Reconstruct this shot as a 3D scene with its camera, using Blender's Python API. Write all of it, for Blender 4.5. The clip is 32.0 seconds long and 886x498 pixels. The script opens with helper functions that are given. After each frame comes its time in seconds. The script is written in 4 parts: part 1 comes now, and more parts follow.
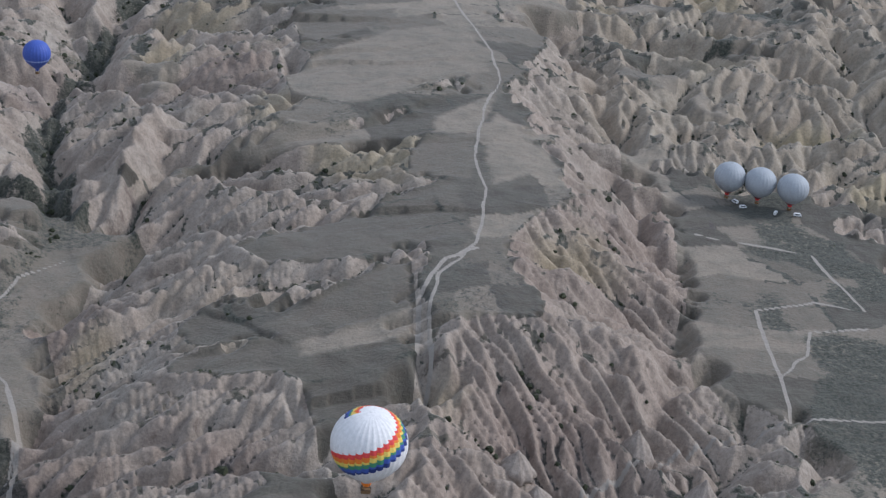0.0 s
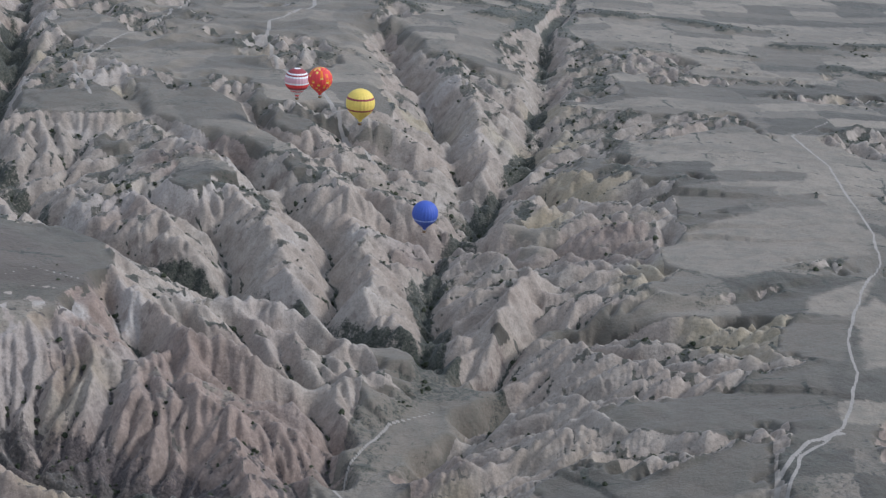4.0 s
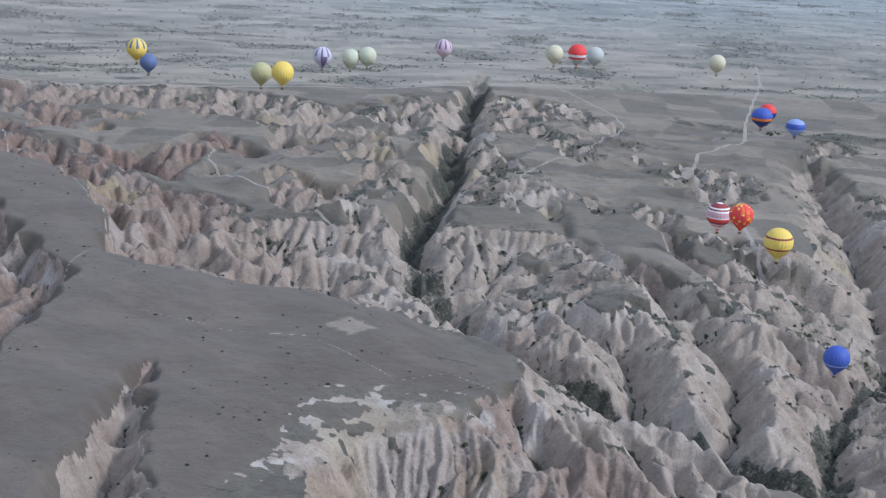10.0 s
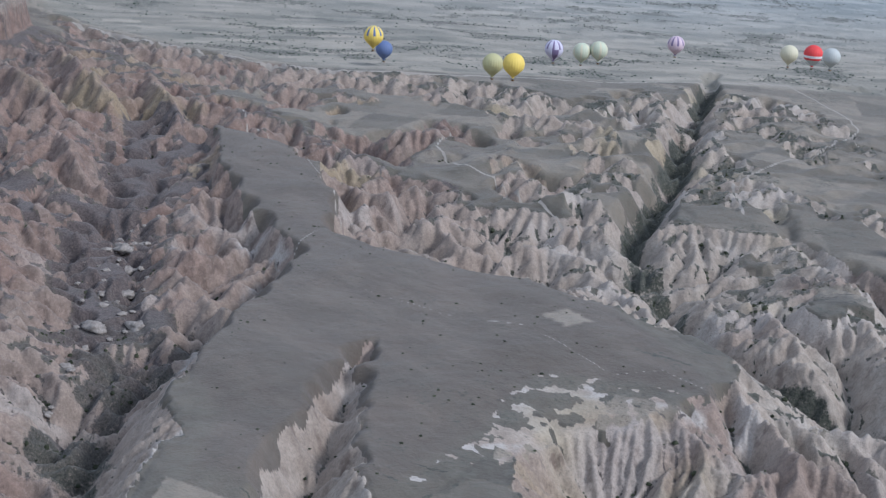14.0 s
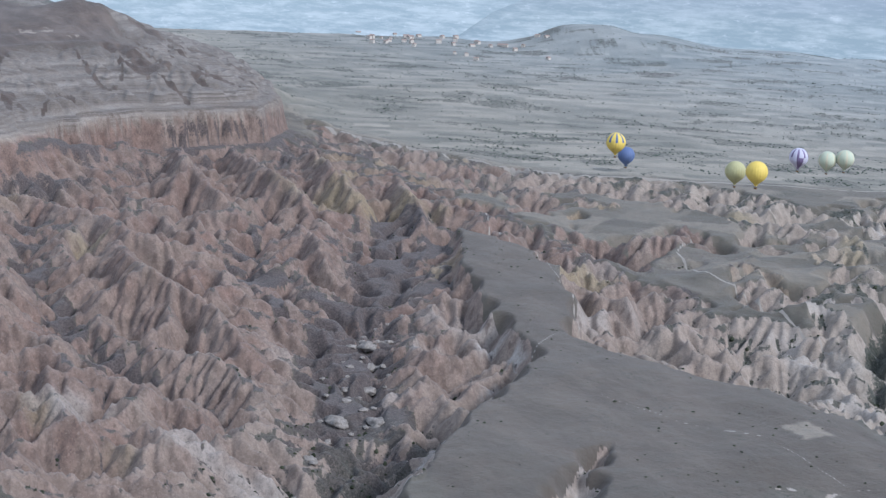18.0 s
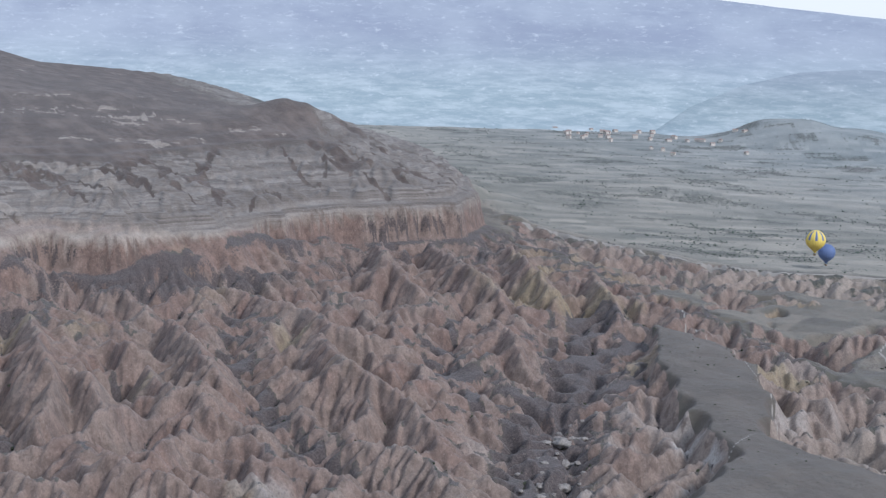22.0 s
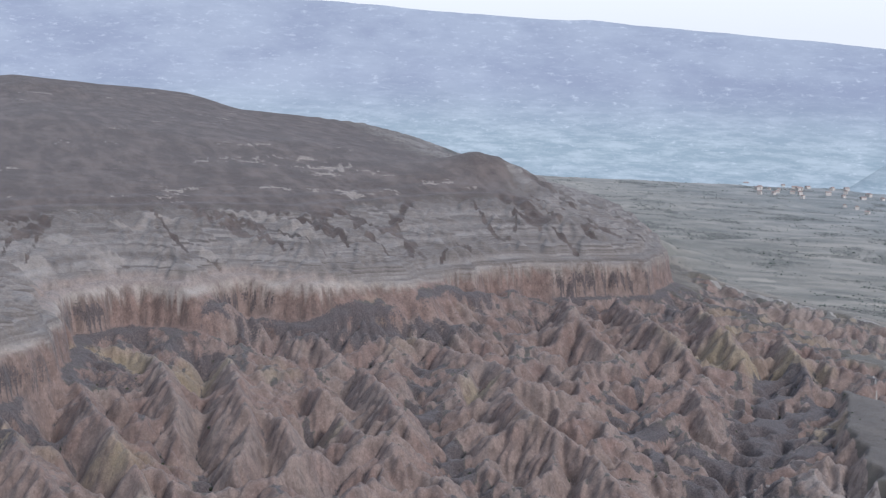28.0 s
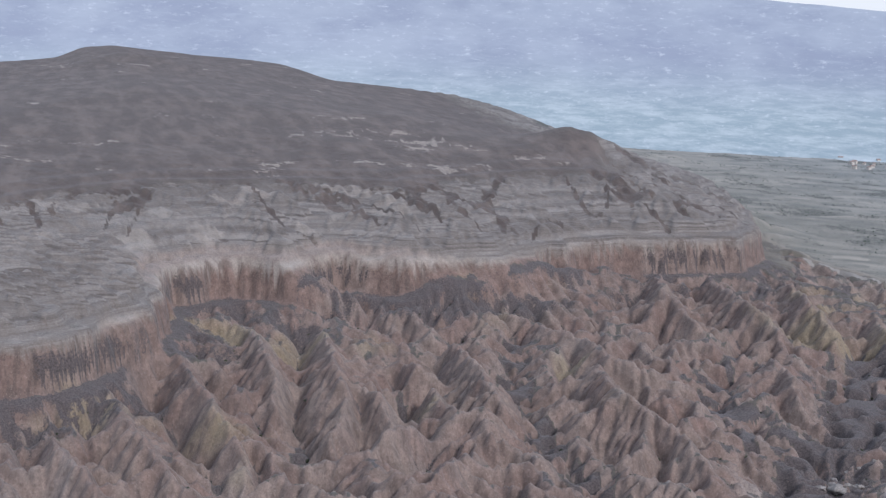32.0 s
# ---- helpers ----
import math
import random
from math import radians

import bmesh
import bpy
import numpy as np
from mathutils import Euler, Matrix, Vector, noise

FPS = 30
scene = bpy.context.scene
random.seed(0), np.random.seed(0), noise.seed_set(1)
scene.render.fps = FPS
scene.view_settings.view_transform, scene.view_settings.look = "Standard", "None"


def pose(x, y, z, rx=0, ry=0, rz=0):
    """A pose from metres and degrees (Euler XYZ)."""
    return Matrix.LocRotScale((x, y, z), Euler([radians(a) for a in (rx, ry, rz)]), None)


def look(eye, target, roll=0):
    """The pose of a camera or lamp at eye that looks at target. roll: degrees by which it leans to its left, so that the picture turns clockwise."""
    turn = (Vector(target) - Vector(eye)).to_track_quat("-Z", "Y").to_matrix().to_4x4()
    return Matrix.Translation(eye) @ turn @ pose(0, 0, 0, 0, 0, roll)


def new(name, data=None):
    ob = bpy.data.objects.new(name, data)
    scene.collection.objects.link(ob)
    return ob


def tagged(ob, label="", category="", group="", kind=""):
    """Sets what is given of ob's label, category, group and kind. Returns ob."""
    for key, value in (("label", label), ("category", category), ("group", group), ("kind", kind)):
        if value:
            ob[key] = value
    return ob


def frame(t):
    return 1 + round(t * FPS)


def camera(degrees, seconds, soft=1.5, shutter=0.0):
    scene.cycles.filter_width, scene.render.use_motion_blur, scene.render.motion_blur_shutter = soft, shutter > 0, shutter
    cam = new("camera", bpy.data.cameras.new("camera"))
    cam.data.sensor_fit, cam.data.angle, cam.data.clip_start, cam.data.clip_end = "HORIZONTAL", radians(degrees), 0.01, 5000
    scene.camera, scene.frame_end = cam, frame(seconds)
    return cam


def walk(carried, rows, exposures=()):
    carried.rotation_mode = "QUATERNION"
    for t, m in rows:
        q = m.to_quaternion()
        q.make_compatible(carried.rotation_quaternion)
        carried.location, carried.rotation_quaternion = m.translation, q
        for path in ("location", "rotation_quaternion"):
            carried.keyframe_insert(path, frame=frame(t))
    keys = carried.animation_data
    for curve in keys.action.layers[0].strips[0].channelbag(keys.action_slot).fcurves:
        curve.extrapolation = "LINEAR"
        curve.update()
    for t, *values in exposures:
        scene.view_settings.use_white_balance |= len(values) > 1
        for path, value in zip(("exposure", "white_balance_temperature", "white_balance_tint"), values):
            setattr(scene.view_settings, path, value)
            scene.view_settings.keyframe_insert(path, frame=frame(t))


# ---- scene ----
cam = camera(32.9, 32.0, soft=1.3)
# seconds, east, north, up, yaw, pitch, roll
ROWS = [
    (0.0, 0.00, 0.00, 375.00, 3.096, -25.341, 5.427),
    (0.5, 0.85, -1.40, 375.63, 5.554, -24.717, 5.253),
    (1.0, 1.72, -2.78, 376.25, 7.540, -24.757, 5.250),
    (1.5, 2.61, -4.15, 376.86, 9.399, -24.658, 5.081),
    (2.0, 3.51, -5.51, 377.46, 11.152, -24.043, 4.835),
    (2.5, 4.44, -6.84, 378.04, 13.109, -23.441, 4.815),
    (3.0, 5.39, -8.17, 378.62, 14.955, -22.793, 4.325),
    (3.5, 6.36, -9.48, 379.20, 17.191, -21.135, 3.676),
    (4.0, 7.35, -10.78, 379.77, 19.031, -19.991, 3.314),
    (4.5, 8.36, -12.06, 380.33, 20.666, -19.144, 3.455),
    (6.5, 12.59, -17.09, 382.55, 27.911, -16.926, 3.168),
    (7.0, 13.70, -18.33, 383.11, 28.887, -16.892, 3.054),
    (7.5, 14.82, -19.55, 383.66, 29.857, -16.843, 3.047),
    (8.0, 15.97, -20.77, 384.22, 30.858, -16.735, 2.934),
    (8.5, 17.13, -21.98, 384.79, 32.047, -16.589, 2.872),
    (9.0, 18.32, -23.18, 385.35, 33.216, -16.441, 2.959),
    (9.5, 19.52, -24.38, 385.93, 34.648, -16.476, 3.179),
    (10.0, 20.74, -25.57, 386.51, 35.971, -16.041, 3.215),
    (10.5, 21.98, -26.76, 387.10, 36.991, -16.103, 3.371),
    (11.0, 23.24, -27.94, 387.70, 38.278, -16.210, 3.424),
    (11.5, 24.51, -29.12, 388.30, 39.382, -16.243, 3.447),
    (12.0, 25.81, -30.30, 388.92, 40.557, -16.473, 3.536),
    (12.5, 27.12, -31.48, 389.56, 41.750, -16.752, 3.578),
    (13.0, 28.45, -32.65, 390.20, 42.833, -16.957, 3.664),
    (13.5, 29.80, -33.82, 390.86, 43.758, -16.949, 3.626),
    (14.0, 31.17, -34.99, 391.54, 44.798, -16.894, 3.639),
    (14.5, 32.56, -36.16, 392.23, 46.137, -16.377, 3.545),
    (16.5, 38.28, -40.86, 395.19, 51.099, -15.463, 2.813),
    (17.0, 39.75, -42.04, 395.98, 52.181, -14.609, 2.653),
    (17.5, 41.25, -43.23, 396.79, 53.239, -14.124, 2.550),
    (18.0, 42.76, -44.42, 397.63, 54.444, -13.496, 2.544),
    (18.5, 44.28, -45.61, 398.50, 55.366, -13.236, 2.827),
    (19.0, 45.83, -46.81, 399.39, 56.701, -12.240, 2.594),
    (19.5, 47.39, -48.02, 400.30, 57.870, -11.083, 2.277),
    (20.0, 48.97, -49.23, 401.25, 59.130, -10.732, 2.147),
    (20.5, 50.56, -50.45, 402.23, 59.970, -10.202, 1.827),
    (21.0, 52.18, -51.68, 403.23, 60.735, -10.084, 1.683),
    (21.5, 53.81, -52.92, 404.27, 61.443, -10.130, 1.618),
    (22.0, 55.45, -54.17, 405.34, 62.151, -10.238, 1.489),
    (22.5, 57.11, -55.43, 406.45, 62.590, -10.188, 1.387),
    (23.0, 58.79, -56.69, 407.59, 63.077, -9.942, 1.209),
    (23.5, 60.49, -57.97, 408.76, 63.745, -9.812, 1.118),
    (24.0, 62.20, -59.27, 409.98, 64.404, -9.827, 1.210),
    (24.5, 63.93, -60.57, 411.23, 65.336, -9.961, 1.268),
    (26.5, 71.01, -65.92, 416.64, 67.398, -8.997, 1.608),
    (27.0, 72.81, -67.30, 418.09, 68.375, -9.285, 1.938),
    (27.5, 74.64, -68.69, 419.60, 69.019, -9.230, 1.988),
    (28.0, 76.48, -70.10, 421.15, 69.332, -8.673, 1.867),
    (28.5, 78.34, -71.53, 422.74, 69.521, -8.541, 1.835),
    (29.0, 80.21, -72.97, 424.38, 69.899, -8.500, 1.733),
    (29.5, 82.09, -74.44, 426.08, 70.370, -8.608, 1.734),
    (30.0, 84.00, -75.92, 427.82, 70.839, -9.116, 1.833),
    (30.5, 85.91, -77.42, 429.61, 71.398, -9.700, 2.051),
    (31.0, 87.85, -78.94, 431.46, 72.168, -9.791, 2.045),
    (31.5, 89.79, -80.49, 433.35, 72.562, -9.875, 1.983),
    (32.0, 91.76, -82.05, 435.31, 72.702, -10.011, 1.887),
]
walk(cam, [(t, pose(x, y, z, 90 + pitch, 0, yaw) @ pose(0, 0, 0, 0, 0, roll)) for t, x, y, z, yaw, pitch, roll in ROWS],
     exposures=[(0.0, -0.08, 5740, 10), (2.0, -0.08, 5720, 9), (5.0, 0.08, 5620, 9), (9.0, 0.12, 5530, 10), (13.0, 0.07, 5540, 10), (18.5, 0.18, 5480, 9), (20.5, 0.08, 5520, 9), (24.0, 0.0, 5580, 10), (32.0, -0.05, 5640, 12)])

# ---------------------------------------------------------------- light: dawn before the sun, thin cloud
SUN_AZ, SUN_EL = radians(-70), radians(38)      # azimuth to the left of north
world = bpy.data.worlds.new("dawn_sky")
scene.world = world
world.use_nodes = True
wn, wl = world.node_tree.nodes, world.node_tree.links
sky = wn.new("ShaderNodeTexSky")
sky.sky_type, sky.sun_disc = "NISHITA", False
sky.sun_elevation, sky.sun_rotation = SUN_EL, -SUN_AZ
sky.air_density, sky.dust_density, sky.ozone_density = 1.0, 1.2, 1.0
wn["Background"].inputs["Strength"].default_value = 0.102
veil = wn.new("ShaderNodeMix")                  # thin high cloud over the sky
veil.data_type = "RGBA"
veil.inputs[0].default_value = 0.62
coord = wn.new("ShaderNodeTexCoord")
parted = wn.new("ShaderNodeSeparateXYZ")
wl.new(coord.outputs["Generated"], parted.inputs[0])
rising = wn.new("ShaderNodeMapRange")             # the cloud is whiter towards the horizon
rising.inputs["From Max"].default_value = 0.45
wl.new(parted.outputs["Z"], rising.inputs["Value"])
cloud = wn.new("ShaderNodeMix")
cloud.data_type = "RGBA"
cloud.inputs[6].default_value, cloud.inputs[7].default_value = (13.2, 12.9, 12.5, 1), (7.6, 8.1, 8.8, 1)
wl.new(rising.outputs[0], cloud.inputs[0])
wl.new(cloud.outputs[2], veil.inputs[7])
wl.new(sky.outputs["Color"], veil.inputs[6])
wl.new(veil.outputs[2], wn["Background"].inputs["Color"])
sun_data = bpy.data.lights.new("sun", "SUN")
sun_data.energy, sun_data.angle, sun_data.color = 2.35, radians(10), (1.0, 0.93, 0.86)
sun = new("sun", sun_data)
sun_way = Vector((-math.sin(SUN_AZ) * math.cos(SUN_EL), math.cos(SUN_AZ) * math.cos(SUN_EL), math.sin(SUN_EL)))
sun.matrix_basis = look((0, 0, 900), Vector((0, 0, 900)) - sun_way)


# ---------------------------------------------------------------- materials
class Nodes:
    """A short way to write node materials."""

    def __init__(self, name):
        self.mat = bpy.data.materials.new(name)
        self.mat.use_nodes = True
        self.tree = self.mat.node_tree
        self.bsdf = self.tree.nodes["Principled BSDF"]

    def node(self, kind, **values):
        n = self.tree.nodes.new(kind)
        for key, value in values.items():
            setattr(n, key, value)
        return n

    def put(self, socket, value):
        if isinstance(value, bpy.types.NodeSocket):
            self.tree.links.new(value, socket)
        elif isinstance(value, tuple) and len(value) == 3:
            socket.default_value = (*value, 1) if socket.type == "RGBA" else value
        else:
            socket.default_value = value

    def noise(self, scale, detail=4, rough=0.55, vector=None, out="Fac", warp=0.0):
        n = self.node("ShaderNodeTexNoise")
        n.inputs["Scale"].default_value, n.inputs["Detail"].default_value = scale, detail
        n.inputs["Roughness"].default_value, n.inputs["Distortion"].default_value = rough, warp
        self.put(n.inputs["Vector"], vector if vector is not None else self.place())
        return n.outputs[out]

    def place(self):
        if not hasattr(self, "geo"):
            self.geo = self.node("ShaderNodeNewGeometry")
        return self.geo.outputs["Position"]

    def scaled(self, x, y, z):
        n = self.node("ShaderNodeVectorMath", operation="MULTIPLY")
        self.put(n.inputs[0], self.place())
        n.inputs[1].default_value = (x, y, z)
        return n.outputs[0]

    def ramp(self, fac, a, b, lo=0.0, hi=1.0):
        n = self.node("ShaderNodeMapRange", interpolation_type="SMOOTHSTEP")
        self.put(n.inputs["Value"], fac)
        for key, value in (("From Min", a), ("From Max", b), ("To Min", lo), ("To Max", hi)):
            self.put(n.inputs[key], value)
        return n.outputs[0]

    def math(self, op, a, b=0.0):
        n = self.node("ShaderNodeMath", operation=op)
        self.put(n.inputs[0], a), self.put(n.inputs[1], b)
        return n.outputs[0]

    def mix(self, fac, a, b, blend="MIX"):
        n = self.node("ShaderNodeMix", data_type="RGBA", blend_type=blend)
        self.put(n.inputs[0], fac), self.put(n.inputs[6], a), self.put(n.inputs[7], b)
        return n.outputs[2]

    def bump(self, height, strength=0.3, distance=1.0):
        n = self.node("ShaderNodeBump")
        n.inputs["Strength"].default_value, n.inputs["Distance"].default_value = strength, distance
        self.put(n.inputs["Height"], height)
        self.put(self.bsdf.inputs["Normal"], n.outputs[0])

    def finish(self, color, roughness=0.9, specular=0.2):
        self.put(self.bsdf.inputs["Base Color"], color)
        self.put(self.bsdf.inputs["Roughness"], roughness)
        self.bsdf.inputs["Specular IOR Level"].default_value = specular
        return self.mat


def plain(name, color, roughness=0.8, grain=0.12, scale=1.0, metallic=0.0):
    n = Nodes(name)
    a = n.noise(scale, 5)
    c = n.mix(n.ramp(a, 0.3, 0.7), tuple(v * (1 - grain) for v in color), tuple(min(1, v * (1 + grain)) for v in color))
    n.bsdf.inputs["Metallic"].default_value = metallic
    return n.finish(c, roughness)


def ground_material():
    n = Nodes("tuff_and_steppe")
    at = n.node("ShaderNodeAttribute", attribute_name="mask_a")
    bt = n.node("ShaderNodeAttribute", attribute_name="mask_b")
    ct = n.node("ShaderNodeAttribute", attribute_name="mask_c")
    sa, sb, sc = (n.node("ShaderNodeSeparateColor") for _ in range(3))
    n.put(sc.inputs[0], ct.outputs["Color"])
    brown, lowland, far_haze, cliff = sc.outputs[0], sc.outputs[1], sc.outputs[2], ct.outputs["Alpha"]
    n.put(sa.inputs[0], at.outputs["Color"]), n.put(sb.inputs[0], bt.outputs["Color"])
    rock, veg_shade, red, path = sa.outputs[0], sa.outputs[1], sa.outputs[2], at.outputs["Alpha"]
    tone, pale, yellow, band = sb.outputs[0], sb.outputs[1], sb.outputs[2], bt.outputs["Alpha"]
    fine, mid, wide = n.noise(0.55, 6, 0.65), n.noise(0.07, 5, 0.6), n.noise(0.012, 4, 0.6)
    # bare tuff: cream-grey, with rusty beds, white and yellow patches
    tuff = n.mix(n.ramp(mid, 0.3, 0.7), (0.268, 0.230, 0.192), (0.408, 0.358, 0.304))
    rust = n.mix(n.ramp(mid, 0.3, 0.7), (0.130, 0.080, 0.066), (0.230, 0.142, 0.114))
    tuff = n.mix(n.ramp(wide, 0.35, 0.65, 0.0, 0.35), tuff, (0.37, 0.285, 0.23))
    tuff = n.mix(red, tuff, rust)
    tuff = n.mix(pale, tuff, (0.46, 0.42, 0.385))
    tuff = n.mix(yellow, tuff, (0.36, 0.30, 0.16))
    beds = n.noise(0.5, 3, 0.6, n.scaled(0.004, 0.004, 0.55))
    strata = n.mix(n.ramp(beds, 0.38, 0.62), (0.122, 0.102, 0.091), (0.285, 0.252, 0.226))
    strata = n.mix(n.ramp(n.noise(0.02, 5, 0.7, n.scaled(1, 1, 3)), 0.36, 0.62, 0.0, 0.75), strata, (0.185, 0.158, 0.138))
    tuff = n.mix(n.math("MULTIPLY", band, n.ramp(pale, 0.3, 0.05, 0.35, 1.0)), tuff, strata)
    tuff = n.mix(n.ramp(n.noise(0.9, 5, 0.7, n.scaled(1, 1, 0.35)), 0.50, 0.72, 0.0, 0.55), tuff, (0.15, 0.125, 0.105))
    # flutes between the cliff's columns drawn as dark upright streaks of colour
    streaks = n.noise(0.10, 4, 0.55, n.scaled(1, 1, 0.05))
    tuff = n.mix(n.math("MULTIPLY", cliff, n.ramp(streaks, 0.50, 0.64, 0.0, 0.75)), tuff, (0.13, 0.095, 0.08))
    rills = n.noise(0.30, 7, 0.72, n.scaled(1, 1, 0.4))
    tuff = n.mix(n.math("MULTIPLY", n.ramp(red, 0.2, 0.7), n.ramp(rills, 0.50, 0.66, 0.0, 0.5)), tuff, (0.085, 0.060, 0.052))
    pits = n.noise(0.42, 8, 0.78)
    tuff = n.mix(n.ramp(pits, 0.46, 0.60, 0.0, 0.45), tuff, n.mix(0.5, tuff, (0.06, 0.05, 0.045)))
    tuff = n.mix(n.ramp(pits, 0.46, 0.34, 0.0, 0.30), tuff, (0.44, 0.38, 0.33), "LIGHTEN")
    # steppe grass and fields
    dry = n.mix(tone, (0.082, 0.071, 0.058), (0.275, 0.232, 0.185))
    dry = n.mix(n.ramp(mid, 0.35, 0.7, 0.0, 0.5), dry, (0.135, 0.128, 0.105))
    dry = n.mix(n.ramp(fine, 0.45, 0.75, 0.0, 0.4), dry, (0.07, 0.075, 0.055))
    dry = n.mix(lowland, dry, n.mix(tone, (0.150, 0.146, 0.122), (0.365, 0.325, 0.268)))
    # distance haze mixed into the far fields' colour
    dry = n.mix(n.math("MULTIPLY", far_haze, 0.85), dry, n.mix(tone, (0.21, 0.25, 0.265), (0.38, 0.41, 0.42)))
    dry = n.mix(brown, dry, n.mix(n.ramp(n.noise(0.03, 5, 0.65, n.scaled(0.35, 1, 1)), 0.4, 0.7), (0.088, 0.067, 0.058), (0.155, 0.120, 0.102)))
    # scrub in the gullies; its dark colour also paints shade in narrow slots
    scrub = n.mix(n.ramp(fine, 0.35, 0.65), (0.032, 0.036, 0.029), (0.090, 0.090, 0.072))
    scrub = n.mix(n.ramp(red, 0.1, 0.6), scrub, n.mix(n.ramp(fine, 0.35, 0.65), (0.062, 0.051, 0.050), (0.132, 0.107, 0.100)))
    edge = n.math("ADD", rock, n.math("MULTIPLY", n.math("SUBTRACT", n.noise(0.4, 7, 0.75), 0.5), 1.5))
    c = n.mix(n.ramp(edge, 0.34, 0.66), dry, tuff)
    tuft = n.math("ADD", veg_shade, n.math("MULTIPLY", n.math("SUBTRACT", n.noise(0.3, 6, 0.75), 0.5), 1.9))
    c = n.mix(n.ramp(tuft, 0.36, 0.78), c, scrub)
    c = n.mix(n.ramp(n.math("ADD", path, n.math("MULTIPLY", n.math("SUBTRACT", fine, 0.5), 0.4)), 0.4, 0.6), c, (0.315, 0.285, 0.252))
    n.bump(n.math("ADD", n.math("MULTIPLY", fine, 0.8), n.math("MULTIPLY", mid, 2.4)), 0.6, 1.5)
    n.bsdf.inputs["Sheen Weight"].default_value = 0.12
    n.bsdf.inputs["Sheen Roughness"].default_value = 0.6
    return n.finish(c, 0.95, 0.15)


MAT_GROUND = ground_material()


# ---------------------------------------------------------------- the land
rng = np.random.default_rng(7)
CENTRE = np.array([35.0, -35.0])


def value_noise(x, y, scale, octaves=4, seed=0, gain=0.5):
    """Smooth noise of about -1 to 1 on a hashed lattice."""
    total, amp, out = 0.0, 1.0, np.zeros_like(x, dtype=np.float32)
    for k in range(octaves):
        u, v = x / scale * 2**k + 37.7 * (seed + k), y / scale * 2**k - 19.3 * (seed + k)
        i, j = np.floor(u).astype(np.int64), np.floor(v).astype(np.int64)
        fu, fv = (u - i).astype(np.float32), (v - j).astype(np.float32)
        fu, fv = fu * fu * (3 - 2 * fu), fv * fv * (3 - 2 * fv)

        def cell(a, b):
            h = a * np.uint32(374761393) + b * np.uint32(668265263) + np.uint32((seed + k) * 974711)
            h = (h ^ (h >> np.uint32(13))) * np.uint32(1274126177)
            return ((h ^ (h >> np.uint32(16))) & np.uint32(0xFFFF)).astype(np.float32) / np.float32(32767.5) - 1

        i, j, one = i.astype(np.uint32), j.astype(np.uint32), np.uint32(1)

        n = (cell(i, j) * (1 - fu) + cell(i + one, j) * fu) * (1 - fv) + (cell(i, j + one) * (1 - fu) + cell(i + one, j + one) * fu) * fv
        out += amp * n
        total += amp
        amp *= gain
    return out / total


def step(a, b, v):
    t = np.clip((v - a) / (b - a), 0, 1)
    return t * t * (3 - 2 * t)


def line_distance(x, y, line):
    """Distance to a polyline of plan points."""
    best = np.full(np.shape(x), 1e9, dtype=np.float32)
    for (ax, ay), (bx, by) in zip(line[:-1], line[1:]):
        dx, dy = bx - ax, by - ay
        t = np.clip(((x - ax) * dx + (y - ay) * dy) / (dx * dx + dy * dy), 0, 1)
        best = np.minimum(best, np.hypot(x - ax - t * dx, y - ay - t * dy))
    return best


def inside(x, y, polygon):
    """Signed distance to a polygon's edge, above 0 inside."""
    odd = np.zeros(np.shape(x), dtype=bool)
    for (ax, ay), (bx, by) in zip(polygon, polygon[1:] + polygon[:1]):
        if ay != by:
            odd ^= ((ay > y) != (by > y)) & (x < (bx - ax) * (y - ay) / (by - ay) + ax)
    d = line_distance(x, y, polygon + polygon[:1])
    return np.where(odd, d, -d)


# plan lines, in metres
RIDGE_ROAD = [(-112, 1482), (-137, 1410), (-92, 1319), (-39, 1145), (-28, 1082), (-35, 1005), (-35, 925), (-25, 872), (-22, 815), (-24, 785), (-40, 738), (-42, 697), (-35, 655), (-38, 623)]
EAST_FOOT_Y, EAST_FOOT_X = [400, 560, 609, 655, 699, 771, 841, 976, 1065, 1279], [-20, 20, 55, 95, 115, 95, 105, 98, 62, 25]
PLATEAU = [(-1391, 995), (-1261, 1016), (-1079, 936), (-975, 839), (-885, 847), (-768, 875), (-677, 877), (-570, 832), (-505, 795), (-528, 776), (-565, 758),
           (-612, 718), (-592, 668), (-575, 630), (-565, 590), (-548, 530), (-565, 462), (-640, 440), (-692, 499), (-766, 520), (-835, 590), (-944, 761), (-1201, 872)]
BENCH = [(-640, 780), (-505, 795), (-497, 783), (-520, 746), (-530, 709), (-545, 671), (-536, 606), (-540, 561), (-548, 520), (-590, 560), (-640, 640)]
MESA_FOOT = [(-1700, -900), (-1480, -300), (-1400, -75), (-1430, -5), (-1515, 72), (-1565, 108), (-1690, 128), (-1785, 150), (-1835, 235), (-1790, 300), (-1850, 370), (-1800, 465),
             (-1815, 606), (-1885, 700), (-1930, 800), (-1915, 905), (-1905, 1010), (-2010, 1110), (-2330, 1240), (-2700, 1320), (-4300, 1500)]
MESA = MESA_FOOT + [(-9000, 1500), (-9000, -900)]
PLAIN_RIM = [(-2059, 1210), (-1869, 1247), (-1695, 1283), (-1570, 1336), (-1462, 1453), (-1297, 1631), (-1155, 1851)]

PLOTS = []          # ploughed and fallow plots: outline and tone, dark to pale


def plot(tone, *outline):
    PLOTS.append((list(outline), tone))


